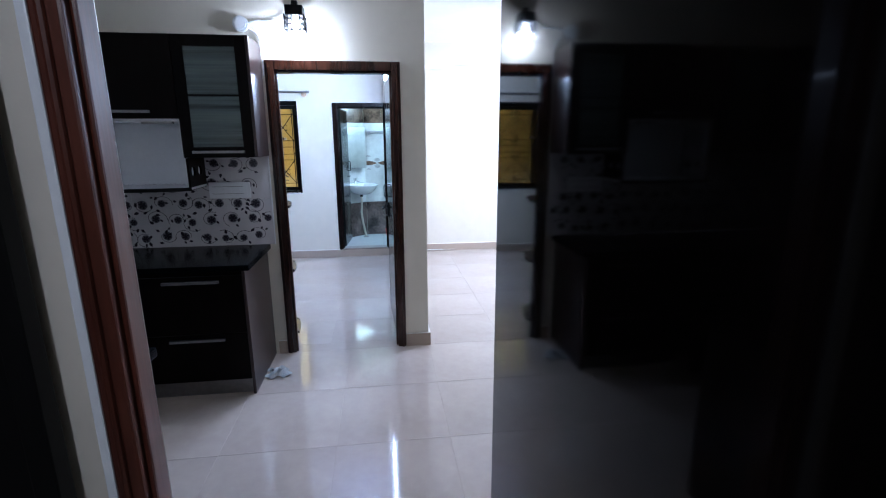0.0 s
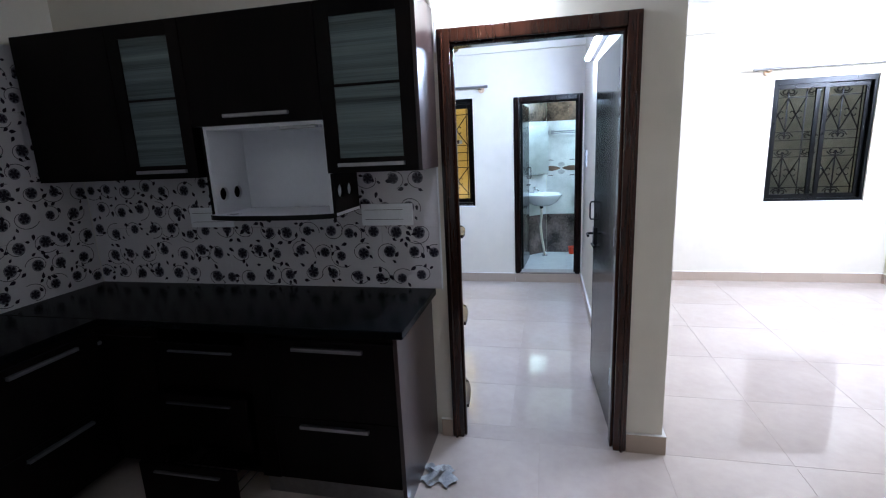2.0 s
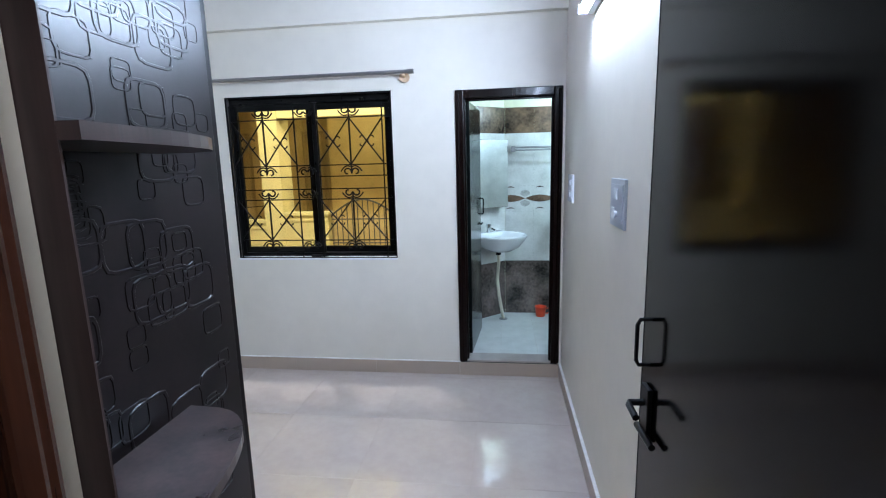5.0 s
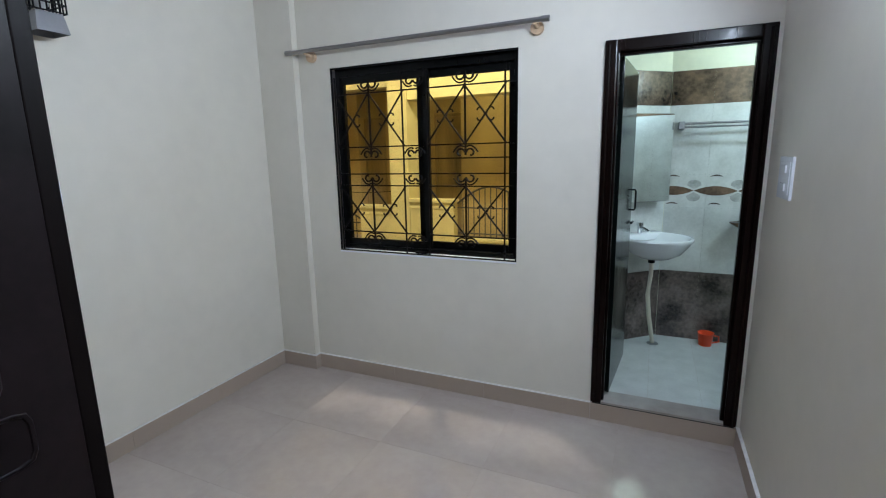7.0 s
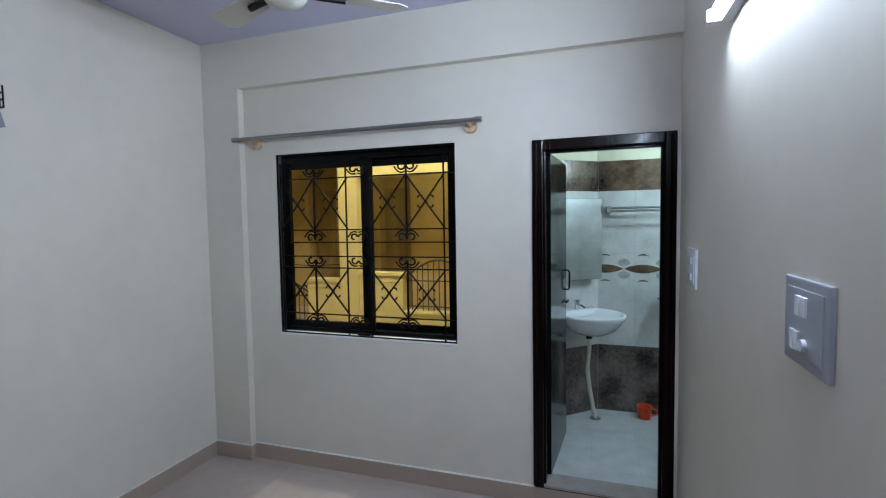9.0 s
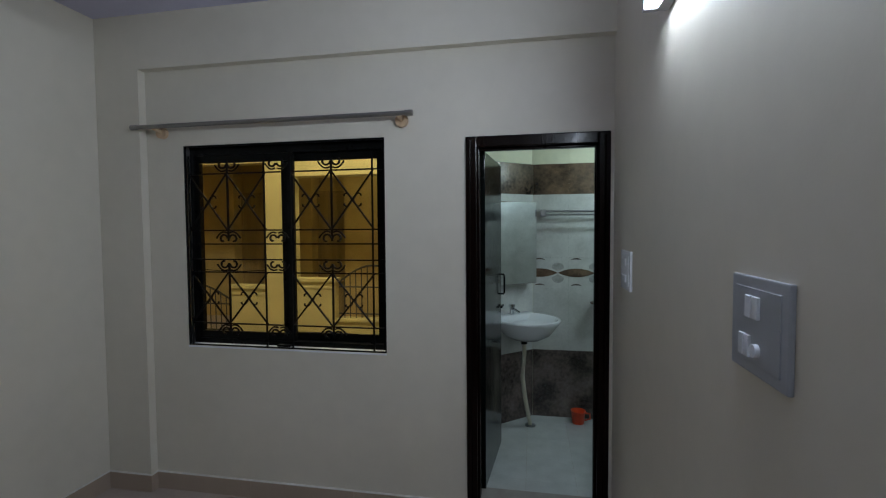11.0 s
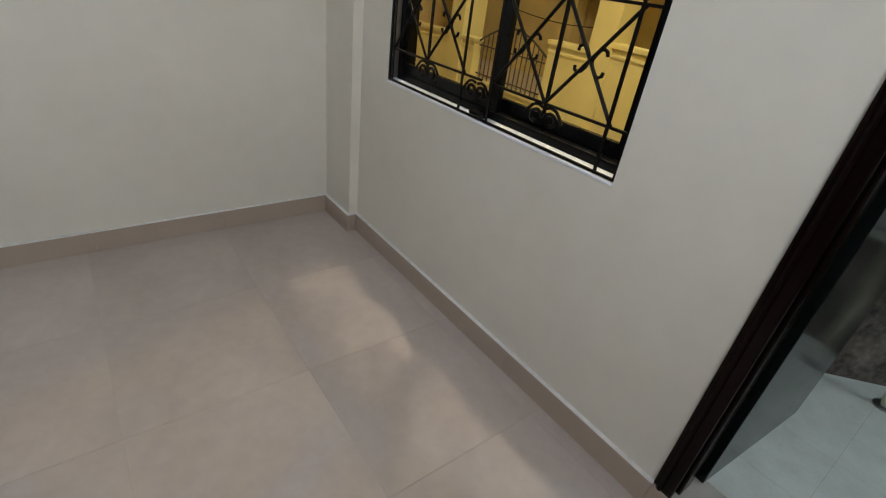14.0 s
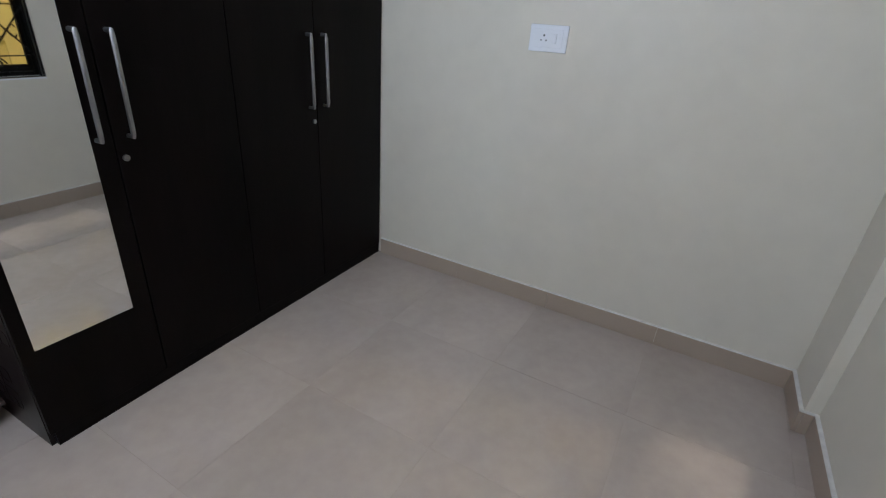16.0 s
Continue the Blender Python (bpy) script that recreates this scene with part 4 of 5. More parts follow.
# ---------------------------------------------------------------- switch plates
def switch_plate(m, w, h, material, label, rockers, lines=False, pins=(), knob=None):
    """A plate on the xz plane facing -y; rockers: (x, z, w, h)."""
    sp = thing("switch_plate", (0, 0, 0), label, "switch plate", "switch plates")
    part("plate", boxes((-w / 2, w / 2, -0.010, 0, -h / 2, h / 2), bevel=0.003), material, sp)
    part("inset", boxes((-w / 2 + 0.022, w / 2 - 0.022, -0.0125, -0.0095, -h / 2 + 0.02, h / 2 - 0.02), bevel=0.001), material, sp)
    for x, z, rw, rh in rockers:
        part("rocker", boxes((x - rw / 2, x + rw / 2, -0.018, -0.0115, z - rh / 2, z + rh / 2), bevel=0.002), PLASTIC, sp)
    if lines:
        part("groove", boxes((-w / 2 + 0.02, w / 2 - 0.05, -0.0132, -0.0126, h * 0.22, h * 0.22 + 0.002), (-w / 2 + 0.02, w / 2 - 0.05, -0.0132, -0.0126, -h * 0.22, -h * 0.22 + 0.002)), BLACK, sp)
    for x, z, r in pins:
        bm = bmesh.new()
        tube_between(bm, (x, -0.0115, z), (x, -0.0130, z), r, 10)
        part("pin_hole", bm, BLACK, sp)
    if knob:
        bm = bmesh.new()
        tube_between(bm, (knob[0], -0.012, knob[1]), (knob[0], -0.021, knob[1]), 0.012, 20)
        part("regulator_knob", bm, PLASTIC, sp, "round white regulator knob", smooth=True)
    sp.matrix_basis = m
    return sp


switch_plate(pose(-0.765, -0.0085, 1.243), 0.275, 0.112, PLASTIC, "white kitchen switch plate on the printed tiles", [(-0.05, 0, 0.022, 0.04), (0.0, 0, 0.022, 0.04), (0.06, 0, 0.022, 0.04)], True)
switch_plate(pose(-1.80, -0.0085, 1.24), 0.27, 0.112, PLASTIC, "white kitchen switch plate under the wall cabinet", [(-0.05, 0, 0.022, 0.04), (0.05, 0, 0.022, 0.04)], True)
switch_plate(pose(XR, 2.685, 1.395, 0, 0, -90), 0.20, 0.165, PLASTIC, "white switch plate beside the bath door", [(0, 0.035, 0.07, 0.03), (0, -0.035, 0.07, 0.03)])
switch_plate(pose(XR, 1.485, 1.40, 0, 0, -90), 0.21, 0.175, SILVER, "silver-grey switch plate on the bedroom wall", [(-0.022, 0.034, 0.022, 0.04), (0.004, 0.034, 0.022, 0.04), (-0.048, -0.038, 0.018, 0.04), (-0.026, -0.038, 0.018, 0.04)], knob=(0.008, -0.040))
switch_plate(pose(XL, 1.60, 1.375, 0, 0, 90), 0.18, 0.115, PLASTIC, "white socket plate on the bedroom wall", [(0.03, 0, 0.022, 0.04)], pins=((-0.02, 0.012, 0.0045), (-0.032, -0.008, 0.0035), (-0.008, -0.008, 0.0035)))
switch_plate(pose(HX1, 2.76, 1.374, 0, 0, -90), 0.2, 0.10, PLASTIC, "white switch plate on the hall wall", [(0, 0, 0.022, 0.04)])


# ---------------------------------------------------------------- wardrobe
WY = 0.680
wx = [XL + 0.006, -2.0, -1.528, -1.042, -0.625]
ward = thing("wardrobe", (-1.56, 0.68, 0), "black four-door wardrobe with a mirror and steel handles", "wardrobe")
part("body", boxes((XL + 0.012, -0.641, 0.18, WY - 0.02, 0.0, 2.12)), LAM, ward)
part("side_panel", boxes((-0.640, -0.625, 0.18, WY - 0.02, 0.0, 2.12), bevel=0.001), EMBOSS, ward, "dark laminate panel embossed with overlapping squares")
for k, (a, b) in enumerate(zip(wx, wx[1:])):
    d = part("door", boxes((a + 0.002, b - 0.002, WY - 0.019, WY, 0.06, 2.11), bevel=0.002), LAM, ward)
    hx = b - 0.05 if k % 2 == 0 else a + 0.05
    bm = bmesh.new()
    sweep(bm, [(hx, WY, 1.0), (hx, WY + 0.028, 1.0), (hx, WY + 0.03, 1.015), (hx, WY + 0.03, 1.305), (hx, WY + 0.028, 1.32), (hx, WY, 1.32)], 0.008)
    part("handle", bm, STEEL, d, "long brushed steel handle", smooth=True)
    if k % 2 == 1:
        bm = bmesh.new()
        lx = hx - 0.025 if k == 1 else hx - 0.075
        tube_between(bm, (lx, WY - 0.001, 0.93), (lx, WY + 0.008, 0.93), 0.011, 12)
        part("lock", bm, STEEL, d, smooth=True)
    if k == 3:
        part("mirror", boxes((-0.972, -0.664, WY, WY + 0.005, 0.39, 1.75), bevel=0.001), MIRROR, d, "tall mirror")
part("plinth", boxes((XL + 0.012, -0.641, WY - 0.018, WY - 0.002, 0.0, 0.058)), LAM, ward)

rnd = random.Random(21)
squares = bmesh.new()
for k in range(190):
    yc, zc, q = rnd.uniform(0.2, 0.65), rnd.uniform(0.1, 2.05), rnd.choice((0.022, 0.035, 0.05))
    if not (0.19 < yc - q and yc + q < WY - 0.03):
        continue
    ring = []
    for i in range(24):
        a = math.tau * i / 24
        c, t = math.cos(a), math.sin(a)
        f = (abs(c) ** 5 + abs(t) ** 5) ** -0.2
        ring.append((yc + q * c * f, zc + q * t * f * 0.85))
    if q:
        vs = [[squares.verts.new((-0.625 + h, yc + (y - yc) * w, zc + (z - zc) * w)) for y, z in ring] for w, h in ((1.0, 0.0002), (0.97, 0.0014), (0.88, 0.0014), (0.85, 0.0002))]
        for ra, rb in zip(vs, vs[1:]):
            for i in range(24):
                squares.faces.new((ra[i], ra[(i + 1) % 24], rb[(i + 1) % 24], rb[i]))
tagged(part("embossing", squares, EMBOSS, ward, "raised rounded squares"), kind="stuff")
ward.matrix_basis = pose(-1.56, 0.68, 0, 0, 0, 1.7)

nook = thing("corner_shelf", (-0.5, 0.25, 0), "dark rounded corner shelves at the end of the wardrobe", "shelf")
for z in (0.11, 0.61, 1.10, 1.59, 2.08):
    pts = [(-0.600, 0.122)] + [(-0.600 + 0.200 * math.cos(a) ** 0.6, 0.122 + 0.36 * math.sin(a)) for a in [math.pi / 2 * k / 12 for k in range(13)]]
    bm = bmesh.new()
    prism(bm, pts, z - 0.009, z + 0.009)
    part("shelf", bm, SIDE, nook)
part("back_board", boxes((-0.600, -0.425, 0.1215, 0.1245, 0.0, 2.07)), SIDE, nook)


# ---------------------------------------------------------------- bath
structure("floor_bath", boxes((-0.9, 1.3, 3.166, 4.7, -0.12, 0.0195)), GROUT, "grout bed of the bath floor", "floor")
C0, C1 = Vector((0.02, 4.50, 0)), Vector((-0.574, 3.965, 0))


def slanted(bm, z0, z1, out, thick):
    d = (C1 - C0).normalized()
    n_ = Vector((-d.y, d.x, 0))
    n_ = n_ if n_.y < 0 else -n_
    a, b = C0 + n_ * out, C1 + n_ * out
    prism(bm, [(a.x, a.y), (b.x, b.y), (b.x - n_.x * thick, b.y - n_.y * thick), (a.x - n_.x * thick, a.y - n_.y * thick)], z0, z1)


bm = boxes((0.0, 1.3, 4.51, 4.66, 0, 2.5), (-0.80, -0.63, 3.166, 4.05, 0, 2.5), (1.15, 1.3, 3.40, 4.51, 0, 2.5))
slanted(bm, 0, 2.5, -0.01, 0.12)
structure("wall_bath", bm, BATHPLASTER, "pale yellow plaster above the bath tiles", "wall")
structure("ceiling_bath", boxes((-0.9, 1.3, 3.166, 4.7, 2.5, 2.6)), CEILW, "white bath ceiling", "ceiling")


def bath_tiles(name, z0, z1, material, label, n):
    st = thing(name, (0.4, 4.5, z0), label, "wall tiles", kind="structure")
    e = 0.0003
    xs = [0.022 + (1.15 - 0.022) * k / n for k in range(n + 1)]
    for a, b in zip(xs, xs[1:]):
        part("tile", boxes((a + e, b - e, 4.50, 4.509, z0 + e, z1 - e)), material, st)
    d = (C1 - C0)
    nn = max(1, round(n * 0.7))
    nrm = Vector((-d.y, d.x, 0)).normalized()
    nrm = nrm if nrm.y < 0 else -nrm
    for k in range(nn):
        p, q = C0 + d * ((k + 0.001) / nn), C0 + d * ((k + 0.999) / nn)
        bm = bmesh.new()
        prism(bm, [(p.x, p.y), (q.x, q.y), (q.x - nrm.x * 0.009, q.y - nrm.y * 0.009), (p.x - nrm.x * 0.009, p.y - nrm.y * 0.009)], z0 + e, z1 - e)
        part("tile", bm, material, st)
    ys = [3.17 + 0.79 * k / nn for k in range(nn + 1)]
    for a, b in zip(ys, ys[1:]):
        part("tile", boxes((-0.629, -0.620, a + e, b - e, z0 + e, z1 - e)), material, st)
        part("tile", boxes((1.141, 1.149, 3.41 + (a - 3.17) * 1.367 + e, 3.41 + (b - 3.17) * 1.367 - e, z0 + e, z1 - e)), material, st)
    return st


bath_tiles("tiles_slate", 0.02, 0.575, GREYBAND, "dark slate marbled tiles round the bath foot", 4)
bath_tiles("tiles_low", 0.575, 1.08, BATHWALL, "glossy pale marbled bath tiles", 4)
bath_tiles("tiles_motif", 1.08, 1.335, BATHWALL, "pale bath tiles with a brown leaf border", 4)
bath_tiles("tiles_high", 1.335, 1.845, BATHWALL, "glossy pale marbled bath tiles", 4)
bath_tiles("tiles_brown", 1.845, 2.09, BROWNBAND, "brown marbled tile band", 4)

motif = thing("leaf_border", (0.5, 4.5, 1.2), "brown pointed leaves printed on the bath tiles", "tile border", kind="structure")
for k in range(4):
    xc = 0.075 + 0.29 * k
    for (hh, ww, zz, m) in ((0.035, 0.145, 1.21, BROWNBAND), (0.016, 0.045, 1.315, GREYBAND), (0.016, 0.045, 1.105, GREYBAND)):
        pts = []
        for i in range(13):
            f = i / 12 * 2 - 1
            pts.append((f * ww, hh * (1 - f * f)))
        low = [(-a, -b) for a, b in pts[1:-1]] if zz == 1.21 else [(a, b * 0.25) for a, b in pts[1:-1]][::-1]
        bm = bmesh.new()
        vs = [bm.verts.new((xc + a, 4.4985, zz + b)) for a, b in pts + low]
        ext = bmesh.ops.extrude_face_region(bm, geom=[bm.faces.new(vs)])
        for v in ext["geom"]:
            if isinstance(v, bmesh.types.BMVert):
                v.co.y += 0.0012
        part("leaf_print", bm, m, motif)

for k in range(5):
    xc = 0.22 + 0.29 * (k - 1)
    for zz, up in ((1.222, 1), (1.198, -1)):
        if xc < 0.1:
            continue
        pts = [(0.0, 0.0)] + [(0.050 * math.sin(a), up * 0.070 * math.cos(a) ** 0.5) for a in [math.pi * (i / 10 - 0.5) * 0.9 for i in range(11)]]
        bm = bmesh.new()
        lo = [bm.verts.new((xc + a, 4.4993, zz + b)) for a, b in pts]
        hi = [bm.verts.new((xc + a, 4.4999, zz + b)) for a, b in pts]
        bm.faces.new(lo)
        for i in range(len(lo)):
            j = (i + 1) % len(lo)
            bm.faces.new((lo[i], lo[j], hi[j], hi[i]))
        part("fan_print", bm, FANPRINT, motif)

bf = thing("floor_tiles_bath", (0.3, 3.8, 0.02), "pale square bath floor tiles", "floor tiles", kind="structure")
for i in range(6):
    for j in range(5):
        x0, y0 = -0.62 + 0.3 * i, 3.168 + 0.3 * j
        x1, y1 = min(x0 + 0.3, 1.14), min(y0 + 0.3, 4.498)
        if x1 - x0 > 0.03 and y1 - y0 > 0.03:
            part("tile", boxes((x0 + 0.0006, x1 - 0.0006, y0 + 0.0006, y1 - 0.0006, 0.015, 0.021)), BATHFLOOR, bf)
structure("threshold_bath", boxes((BX0 + 0.058, BX1 - 0.058, YB - 0.016, 3.17, BZ0 - 0.003, BZ0 + 0.010), bevel=0.003), SILL, "grey-beige stone threshold of the bath", "threshold")
# Black strip in the gap stands for the shade under the stone.
structure("threshold_shade_strip", boxes((BX0 + 0.01, BX1 - 0.01, YB - 0.0145, YB - 0.001, 0.1005, BZ0 - 0.0035)), BLACK, "black strip for the shade in the gap under the bath threshold", "joint")

DV = (C1 - C0).normalized()
NV = Vector((-DV.y, DV.x, 0))
NV = NV if NV.y < 0 else -NV
ANG = math.degrees(math.atan2(-DV.y, -DV.x))


def on_slant(s, out, z):
    p = C0 + DV * s + NV * out
    return pose(p.x, p.y, z, 0, 0, ANG)


basin = thing("wash_basin", (0, 0, 0), "white ceramic wall basin with a chrome tap", "wash basin")
bm = bmesh.new()
n, rings = 28, []
prof = [(0.02, -0.175), (0.10, -0.165), (0.165, -0.125), (0.212, -0.055), (0.234, -0.018), (0.240, -0.004), (0.236, 0.006), (0.222, 0.008), (0.206, -0.004), (0.185, -0.045), (0.14, -0.095), (0.07, -0.118), (0.01, -0.122)]
for r, z in prof:
    ring = []
    for k in range(n):
        a = math.tau * k / n
        x, y = r * math.cos(a), r * 0.98 * math.sin(a)
        ring.append(bm.verts.new((x, max(-0.215 + y, -0.44) if y < 0 else min(-0.215 + y * 1.02, -0.002), z)))
    rings.append(ring)
for a, b in zip(rings, rings[1:]):
    for k in range(n):
        bm.faces.new((a[k], a[(k + 1) % n], b[(k + 1) % n], b[k]))
bm.faces.new(rings[0][::-1])
bm.faces.new(rings[-1])
part("bowl", bm, CERAMIC, basin, smooth=True)
bm = boxes((-0.20, 0.20, -0.085, -0.001, -0.05, 0.010), bevel=0.012)
part("ledge", bm, CERAMIC, basin, smooth=True)
tap = bmesh.new()
tube_between(tap, (0, -0.06, 0.01), (0, -0.06, 0.075), 0.018, 12)
sweep(tap, [(0, -0.06, 0.06), (0, -0.10, 0.055), (0, -0.15, 0.035)], 0.012)
tube_between(tap, (0, -0.06, 0.075), (0, -0.06, 0.10), 0.024, 12)
part("tap", tap, CHROME, basin, "chrome tap", smooth=True)
basin.matrix_basis = on_slant(0.275, 0.0, 0.893) @ Matrix.Diagonal((1.03, 1.10, 0.9, 1))

hose = bmesh.new()
p0 = on_slant(0.275, 0.21, 0).translation
sweep(hose, [(p0.x, p0.y, 0.735), (p0.x + 0.002, p0.y, 0.62), (p0.x - 0.012, p0.y + 0.01, 0.45), (p0.x + 0.005, p0.y + 0.04, 0.28), (p0.x + 0.03, p0.y + 0.09, 0.12), (p0.x + 0.045, p0.y + 0.13, 0.03)], 0.016, 10)
waste = thing("waste_hose", (p0.x, p0.y, 0.03), "cream plastic waste hose under the basin", "hose")
part("hose", hose, HOSE, waste, smooth=True)
bm = bmesh.new()
lathe(bm, [(0.042, 0), (0.042, 0.005), (0.03, 0.007)], (p0.x + 0.045, p0.y + 0.13, 0.021), 20)
part("floor_trap", bm, STEEL, waste, "round steel floor trap", smooth=True)
bm = bmesh.new()
tube_between(bm, (p0.x, p0.y, 0.70), (p0.x, p0.y, 0.745), 0.024, 12)
part("nut", bm, BLACK, waste, smooth=True)

cab = thing("mirror_cabinet", (0, 0, 0), "mirror-fronted bath cabinet with dark sides", "mirror cabinet")
part("box", boxes((-0.228, 0.20, -0.10, -0.001, 0, 0.64), (-0.228, -0.204, -0.110, -0.10, 0, 0.64), bevel=0.003), BLACK, cab)
part("mirror", boxes((-0.198, 0.198, -0.106, -0.101, 0.002, 0.638), bevel=0.001), MIRROR, cab, "silvered mirror")
cab.matrix_basis = on_slant(0.255, 0.0, 1.14)

mug = thing("bath_mug", (0.376, 4.43, 0.021), "orange-red plastic bath mug on the floor", "mug")
bm = bmesh.new()
lathe(bm, [(0.045, 0), (0.056, 0.095), (0.060, 0.10), (0.056, 0.10), (0.050, 0.09), (0.040, 0.006)], (0.376, 4.40, 0.022), 20)
part("cup", bm, RED, mug, smooth=True)
bm = bmesh.new()
sweep(bm, [(0.428, 4.40, 0.105), (0.465, 4.40, 0.10), (0.468, 4.40, 0.06), (0.425, 4.40, 0.045)], 0.007)
part("handle", bm, RED, mug, smooth=True)

rail = thing("towel_rail", (0.5, 4.44, 1.70), "double steel towel rail on the bath wall", "towel rail")
bm = bmesh.new()
tube_between(bm, (0.10, 4.42, 1.705), (0.85, 4.42, 1.705), 0.009)
part("bar", bm, STEEL, rail, smooth=True)
bm = bmesh.new()
tube_between(bm, (0.10, 4.38, 1.68), (0.85, 4.38, 1.68), 0.009)
part("bar", bm, STEEL, rail, smooth=True)
for x in (0.10, 0.85):
    part("bracket", boxes((x - 0.02, x + 0.02, 4.37, 4.499, 1.665, 1.72), bevel=0.004), STEEL, rail)
soap = thing("soap_dish", (0.53, 4.45, 0.98), "oval soap dish with a chrome holder", "soap dish")
bm = bmesh.new()
lathe(bm, [(0.03, -0.03), (0.07, 0), (0.075, 0.008), (0.06, 0.004)], (0.55, 4.42, 0.98), 20, (1.2, 0.8))
part("dish", bm, BROWNBAND, soap, smooth=True)
part("holder", boxes((0.53, 0.57, 4.43, 4.499, 0.985, 1.03), bevel=0.006), CHROME, soap)
# Holder added for the unseen bath lamp.
bl = thing("bath_added_holder", (1.14, 3.9, 2.16), "added white bulb holder, unseen on the bath side wall", "bulb")
bm = bmesh.new()
tube_between(bm, (1.149, 3.90, 2.16), (1.10, 3.90, 2.16), 0.03, 14)
part("holder", bm, PLASTIC, bl, smooth=True)


# ---------------------------------------------------------------- outside the windows
# Veranda back wall with recesses; unseen side walls added to close the court.
structure("court_wall", boxes((-3.15, 0.3, 8.2, 8.5, -1.0, 5.5), (-4.65, -3.75, 8.2, 8.5, -1.0, 5.5), (-7.6, -5.25, 8.2, 8.5, -1.0, 5.5), (-7.6, 0.3, 8.5, 8.65, -1.0, 5.5), (-7.75, -7.6, 3.2, 8.65, -1.0, 5.5), (0.3, 0.45, 4.67, 8.65, -1.0, 5.5), (XL - 0.2, XR, 3.17, 3.26, H, 5.5), (-7.6, XL - 0.2, 3.17, 3.26, -1.0, 5.5)), OCHRE, "ochre plaster veranda wall with added side walls closing the court", "wall")
structure("court_ground", boxes((-7.6, 0.3, 3.2, 8.2, -1.1, -0.9)), GROUT, "cement ground of the court", "ground")
# Unseen cap added over the court to shut out the sky.
structure("court_cap", boxes((-7.8, 0.5, 3.2, 8.7, 5.5, 5.6)), OCHRE, "unseen cap closing the top of the court", "ceiling")
# Framed panels in the wall recesses, darker than the ochre round them.
for dx0, dx1 in ((-3.75, -3.15), (-5.25, -4.65)):
    far_panel = thing("veranda_panel", ((dx0 + dx1) / 2, 8.45, 0.1), "framed ochre-brown panel set back in the veranda wall", "door", "veranda doors")
    part("panel", boxes((dx0 + 0.03, dx1 - 0.03, 8.44, 8.49, 0.1, 2.2), bevel=0.004), OCHREPANEL, far_panel)
    part("door_frame", boxes((dx0, dx0 + 0.03, 8.42, 8.5, 0.1, 2.25), (dx1 - 0.03, dx1, 8.42, 8.5, 0.1, 2.25), (dx0 + 0.03, dx1 - 0.03, 8.42, 8.5, 2.2, 2.25)), OCHREPANEL, far_panel)
house = thing("facing_house", (-3.5, 6.8, -0.9), "yellow plaster veranda of the facing house", "house")
part("pillar", boxes((-3.66, -3.35, 6.6, 7.0, -0.9, 5.5), bevel=0.006), YELLOW, house)
part("pillar", boxes((-6.2, -5.9, 6.6, 7.0, -0.9, 5.5), bevel=0.006), YELLOW, house)
part("beam", boxes((-3.35, 0.3, 6.63, 6.9, 2.31, 3.0), bevel=0.004), YELLOW, house)
part("beam", boxes((-5.9, -3.66, 6.7, 6.9, 2.52, 3.0), bevel=0.004), YELLOW, house)
part("slab", boxes((-7.6, 0.3, 6.9, 8.2, 3.0, 3.1)), YELLOW, house)
part("upper_wall", boxes((-5.9, -3.66, 6.72, 6.9, 3.0, 5.5)), YELLOW, house)
part("upper_wall", boxes((-3.35, 0.3, 6.66, 6.9, 3.0, 5.5)), YELLOW, house)
for xa, xb, zt, yf in ((-3.35, -2.65, 0.90, 6.62), (-4.24, -3.66, 0.79, 6.62), (-7.6, -5.62, 0.58, 6.62)):
    part("parapet", boxes((xa, xb, yf, yf + 0.14, -0.9, zt - 0.05), bevel=0.004), YELLOW, house)
    part("coping", boxes((xa - 0.012, xb + 0.02, yf - 0.03, yf + 0.17, zt - 0.05, zt), bevel=0.006), YELLOW, house)
    part("moulding", boxes((xa, xb, yf - 0.014, yf, zt - 0.14, zt - 0.115), bevel=0.003), YELLOW, house)
part("kerb_wall", boxes((-2.65, 0.3, 6.62, 6.76, -0.9, 0.31), bevel=0.004), YELLOW, house)
part("coping", boxes((-2.63, 0.3, 6.59, 6.79, 0.31, 0.35), bevel=0.006), YELLOW, house)
part("kerb_wall", boxes((-5.62, -4.26, 6.62, 6.76, -0.9, 0.02), bevel=0.004), YELLOW, house)
part("coping", boxes((-5.60, -4.26, 6.59, 6.79, 0.02, 0.06), bevel=0.006), YELLOW, house)
part("floor_slab", boxes((-7.6, 0.3, 6.78, 8.2, -0.06, 0.02)), GROUT, house)


def arched_railing(x0, x1, z0, ends, rise, y, n):
    rails = thing("balcony_railing", ((x0 + x1) / 2, y, z0), "grey steel railing with an arched top", "railing", "veranda railings")
    line = [(x0 + (x1 - x0) * k / n, y, ends + rise * math.sin(math.pi * k / n)) for k in range(n + 1)]
    bm = bmesh.new()
    sweep(bm, line, 0.014, 8)
    part("top_rail", bm, RAIL, rails, smooth=True)
    for p in line[1:-1]:
        bm = bmesh.new()
        tube_between(bm, (p[0], y, z0), p, 0.008, 6)
        part("baluster", bm, RAIL, rails)
    for z in (z0 + 0.06, ends - 0.06):
        bm = bmesh.new()
        tube_between(bm, (x0, y, z), (x1, y, z), 0.01, 6)
        part("cross_rail", bm, RAIL, rails)


arched_railing(-2.62, -1.62, 0.351, 0.84, 0.24, 6.69, 12)
arched_railing(-5.58, -4.28, 0.061, 0.56, 0.24, 6.69, 15)
sag = bmesh.new()
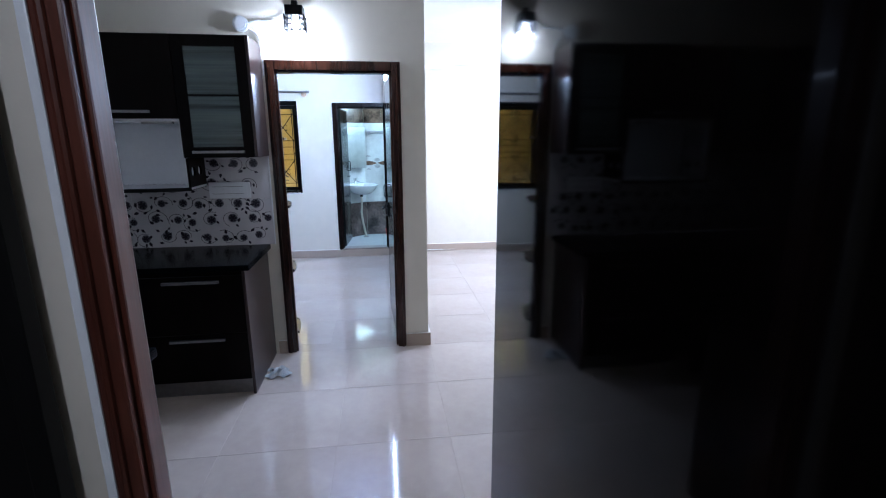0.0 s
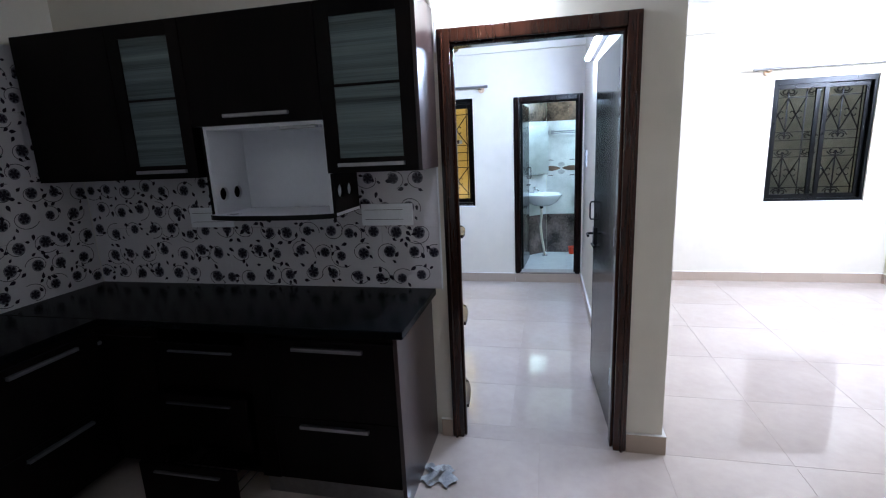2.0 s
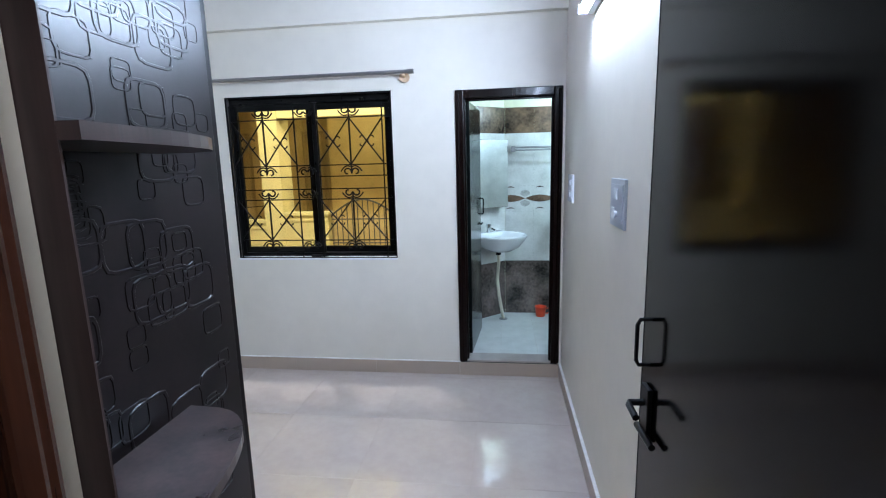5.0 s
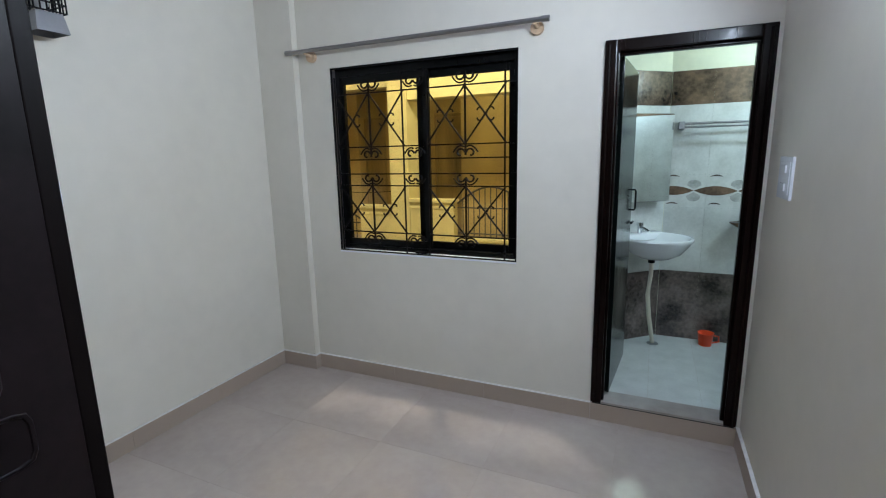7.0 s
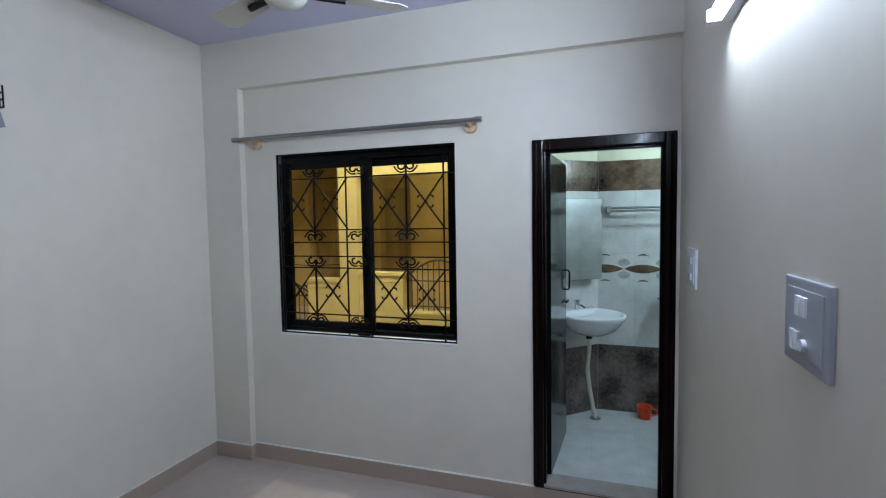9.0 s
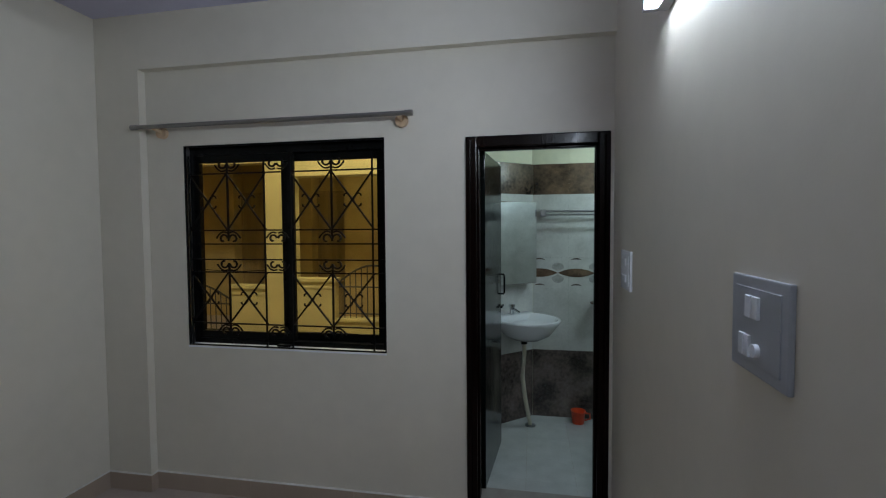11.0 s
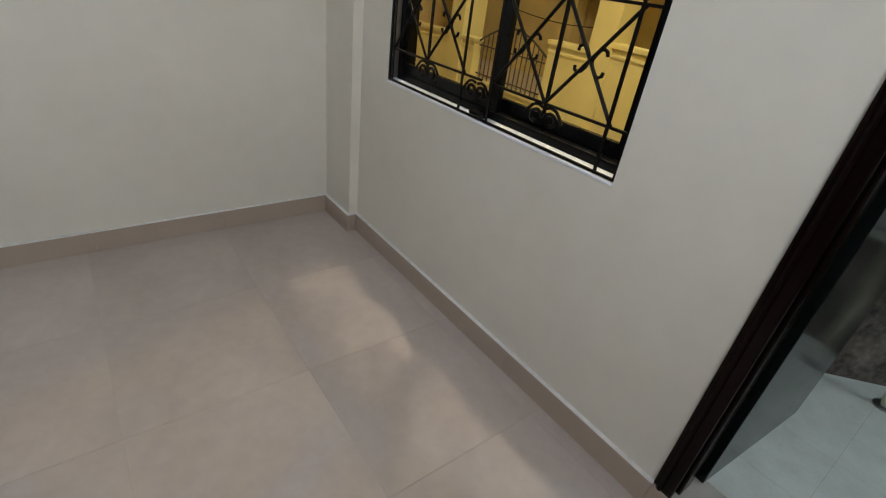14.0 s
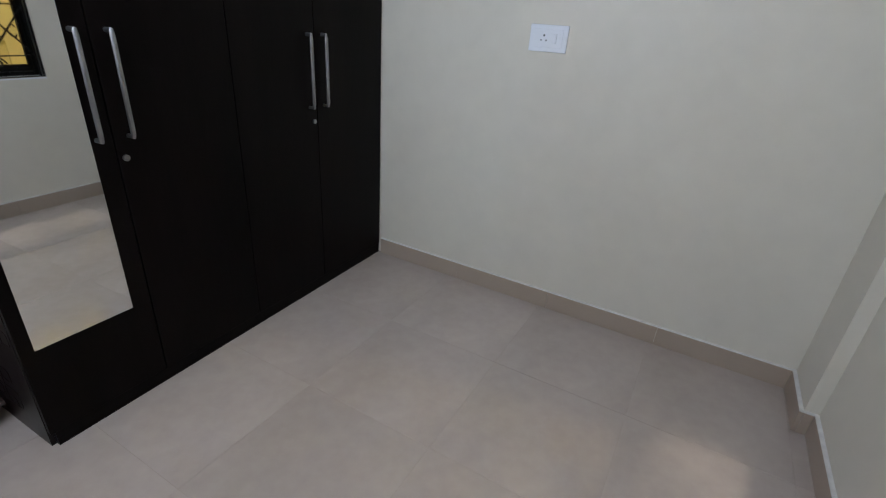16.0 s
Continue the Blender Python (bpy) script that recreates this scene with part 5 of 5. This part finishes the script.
sweep(sag, [(-5.0 + 0.3 * k, 6.75, 1.02 - 0.05 * math.sin(math.pi * k / 5)) for k in range(5)] + [(-3.66, 6.75, 1.0)], 0.006, 6)
cable = thing("veranda_cable", (-4.3, 6.75, 1.0), "thin dark cable slung between the veranda posts", "cable")
part("wire", sag, BLACK, cable, smooth=True)

structure("yard_wall", boxes((0.9, 5.5, 5.2, 5.4, -0.3, 3.4), (5.3, 5.5, 3.4, 5.2, -0.3, 3.4)), YARD, "weathered grey boundary wall", "wall")
structure("ground", boxes((1.3, 5.5, 3.4, 5.2, -0.3, -0.1)), GROUT, "grey cement yard ground", "ground")


# ---------------------------------------------------------------- dropped cloth
rnd = random.Random(8)
bm = bmesh.new()
N = 15
grid = {}
for i in range(N):
    for j in range(N):
        u, v = i / (N - 1) - 0.5, j / (N - 1) - 0.5
        x, y = u * 0.15 + 0.02 * math.sin(9 * v + 2), v * 0.13 + 0.02 * math.sin(11 * u)
        z = 0.008 + 0.05 * max(0, 1 - 2.6 * (u * u + v * v) * 2) * (0.5 + 0.5 * abs(math.sin(14 * u + 7 * v) * math.cos(9 * v - 4 * u))) + 0.006 * rnd.random()
        grid[i, j] = bm.verts.new((-0.470 + x, -0.350 + y, z))
for i in range(N - 1):
    for j in range(N - 1):
        bm.faces.new((grid[i, j], grid[i + 1, j], grid[i + 1, j + 1], grid[i, j + 1]))
single("floor_cloth", bm, CLOTH, "crumpled grey-blue cloth on the floor", "cloth", smooth=True)


# ---------------------------------------------------------------- floor tiles
def tile_floor(name, xs, ys, label, keep):
    fl = thing(name, (xs[0], ys[0], 0), label, "floor tiles", kind="structure")
    shared = {}
    for a, b in zip(xs, xs[1:]):
        for c, d in zip(ys, ys[1:]):
            if not keep((a + b) / 2, (c + d) / 2):
                continue
            w, h = round(b - a, 3), round(d - c, 3)
            if (w, h) not in shared:
                bm = boxes((0.0006, w - 0.0006, 0.0006, h - 0.0006, -0.008, 0.0), bevel=0.0004)
                shared[w, h] = data_of("tile", bm, TILE)
            ob = new("tile", shared[w, h])
            ob.location = (a, c, 0)
            ob.parent = fl
            ob.matrix_parent_inverse = fl.matrix_basis.inverted()
    return fl


xb = [XL] + [-1.925, -1.338, -0.752, -0.165] + [XR]
yb = [0.122, 0.60, 1.19, 1.78, 2.372, 2.965, YB]
tile_floor("floor_tiles_bedroom", xb, yb, "cream polished vitrified floor tiles of the bedroom", lambda x, y: True)
tile_floor("floor_tiles_hall", [KX] + [round(-2.4 + 0.6 * k, 3) for k in range(5)] + [0.605, 1.2, 1.8, 2.085], [EY1, -1.81, -1.21, -0.61, -0.01], "cream polished vitrified floor tiles of the kitchen", lambda x, y: True)
tile_floor("floor_tiles_living", [0.605, 1.2, 1.8, 2.4, 3.0, HX1], [-0.01, 0.59, 1.19, 1.79, 2.39, 2.99, HY], "cream polished vitrified floor tiles of the hall", lambda x, y: True)
tile_floor("floor_tiles_doorway", [DX0 + 0.004, 0.0, DX1 - 0.052], [-0.01, 0.122], "cream floor tiles under the bedroom doorway", lambda x, y: True)
tile_floor("floor_tiles_corner", [2.085, 2.7, 3.3, HX1], [-0.36, -0.01], "cream floor tiles in the hall corner", lambda x, y: True)
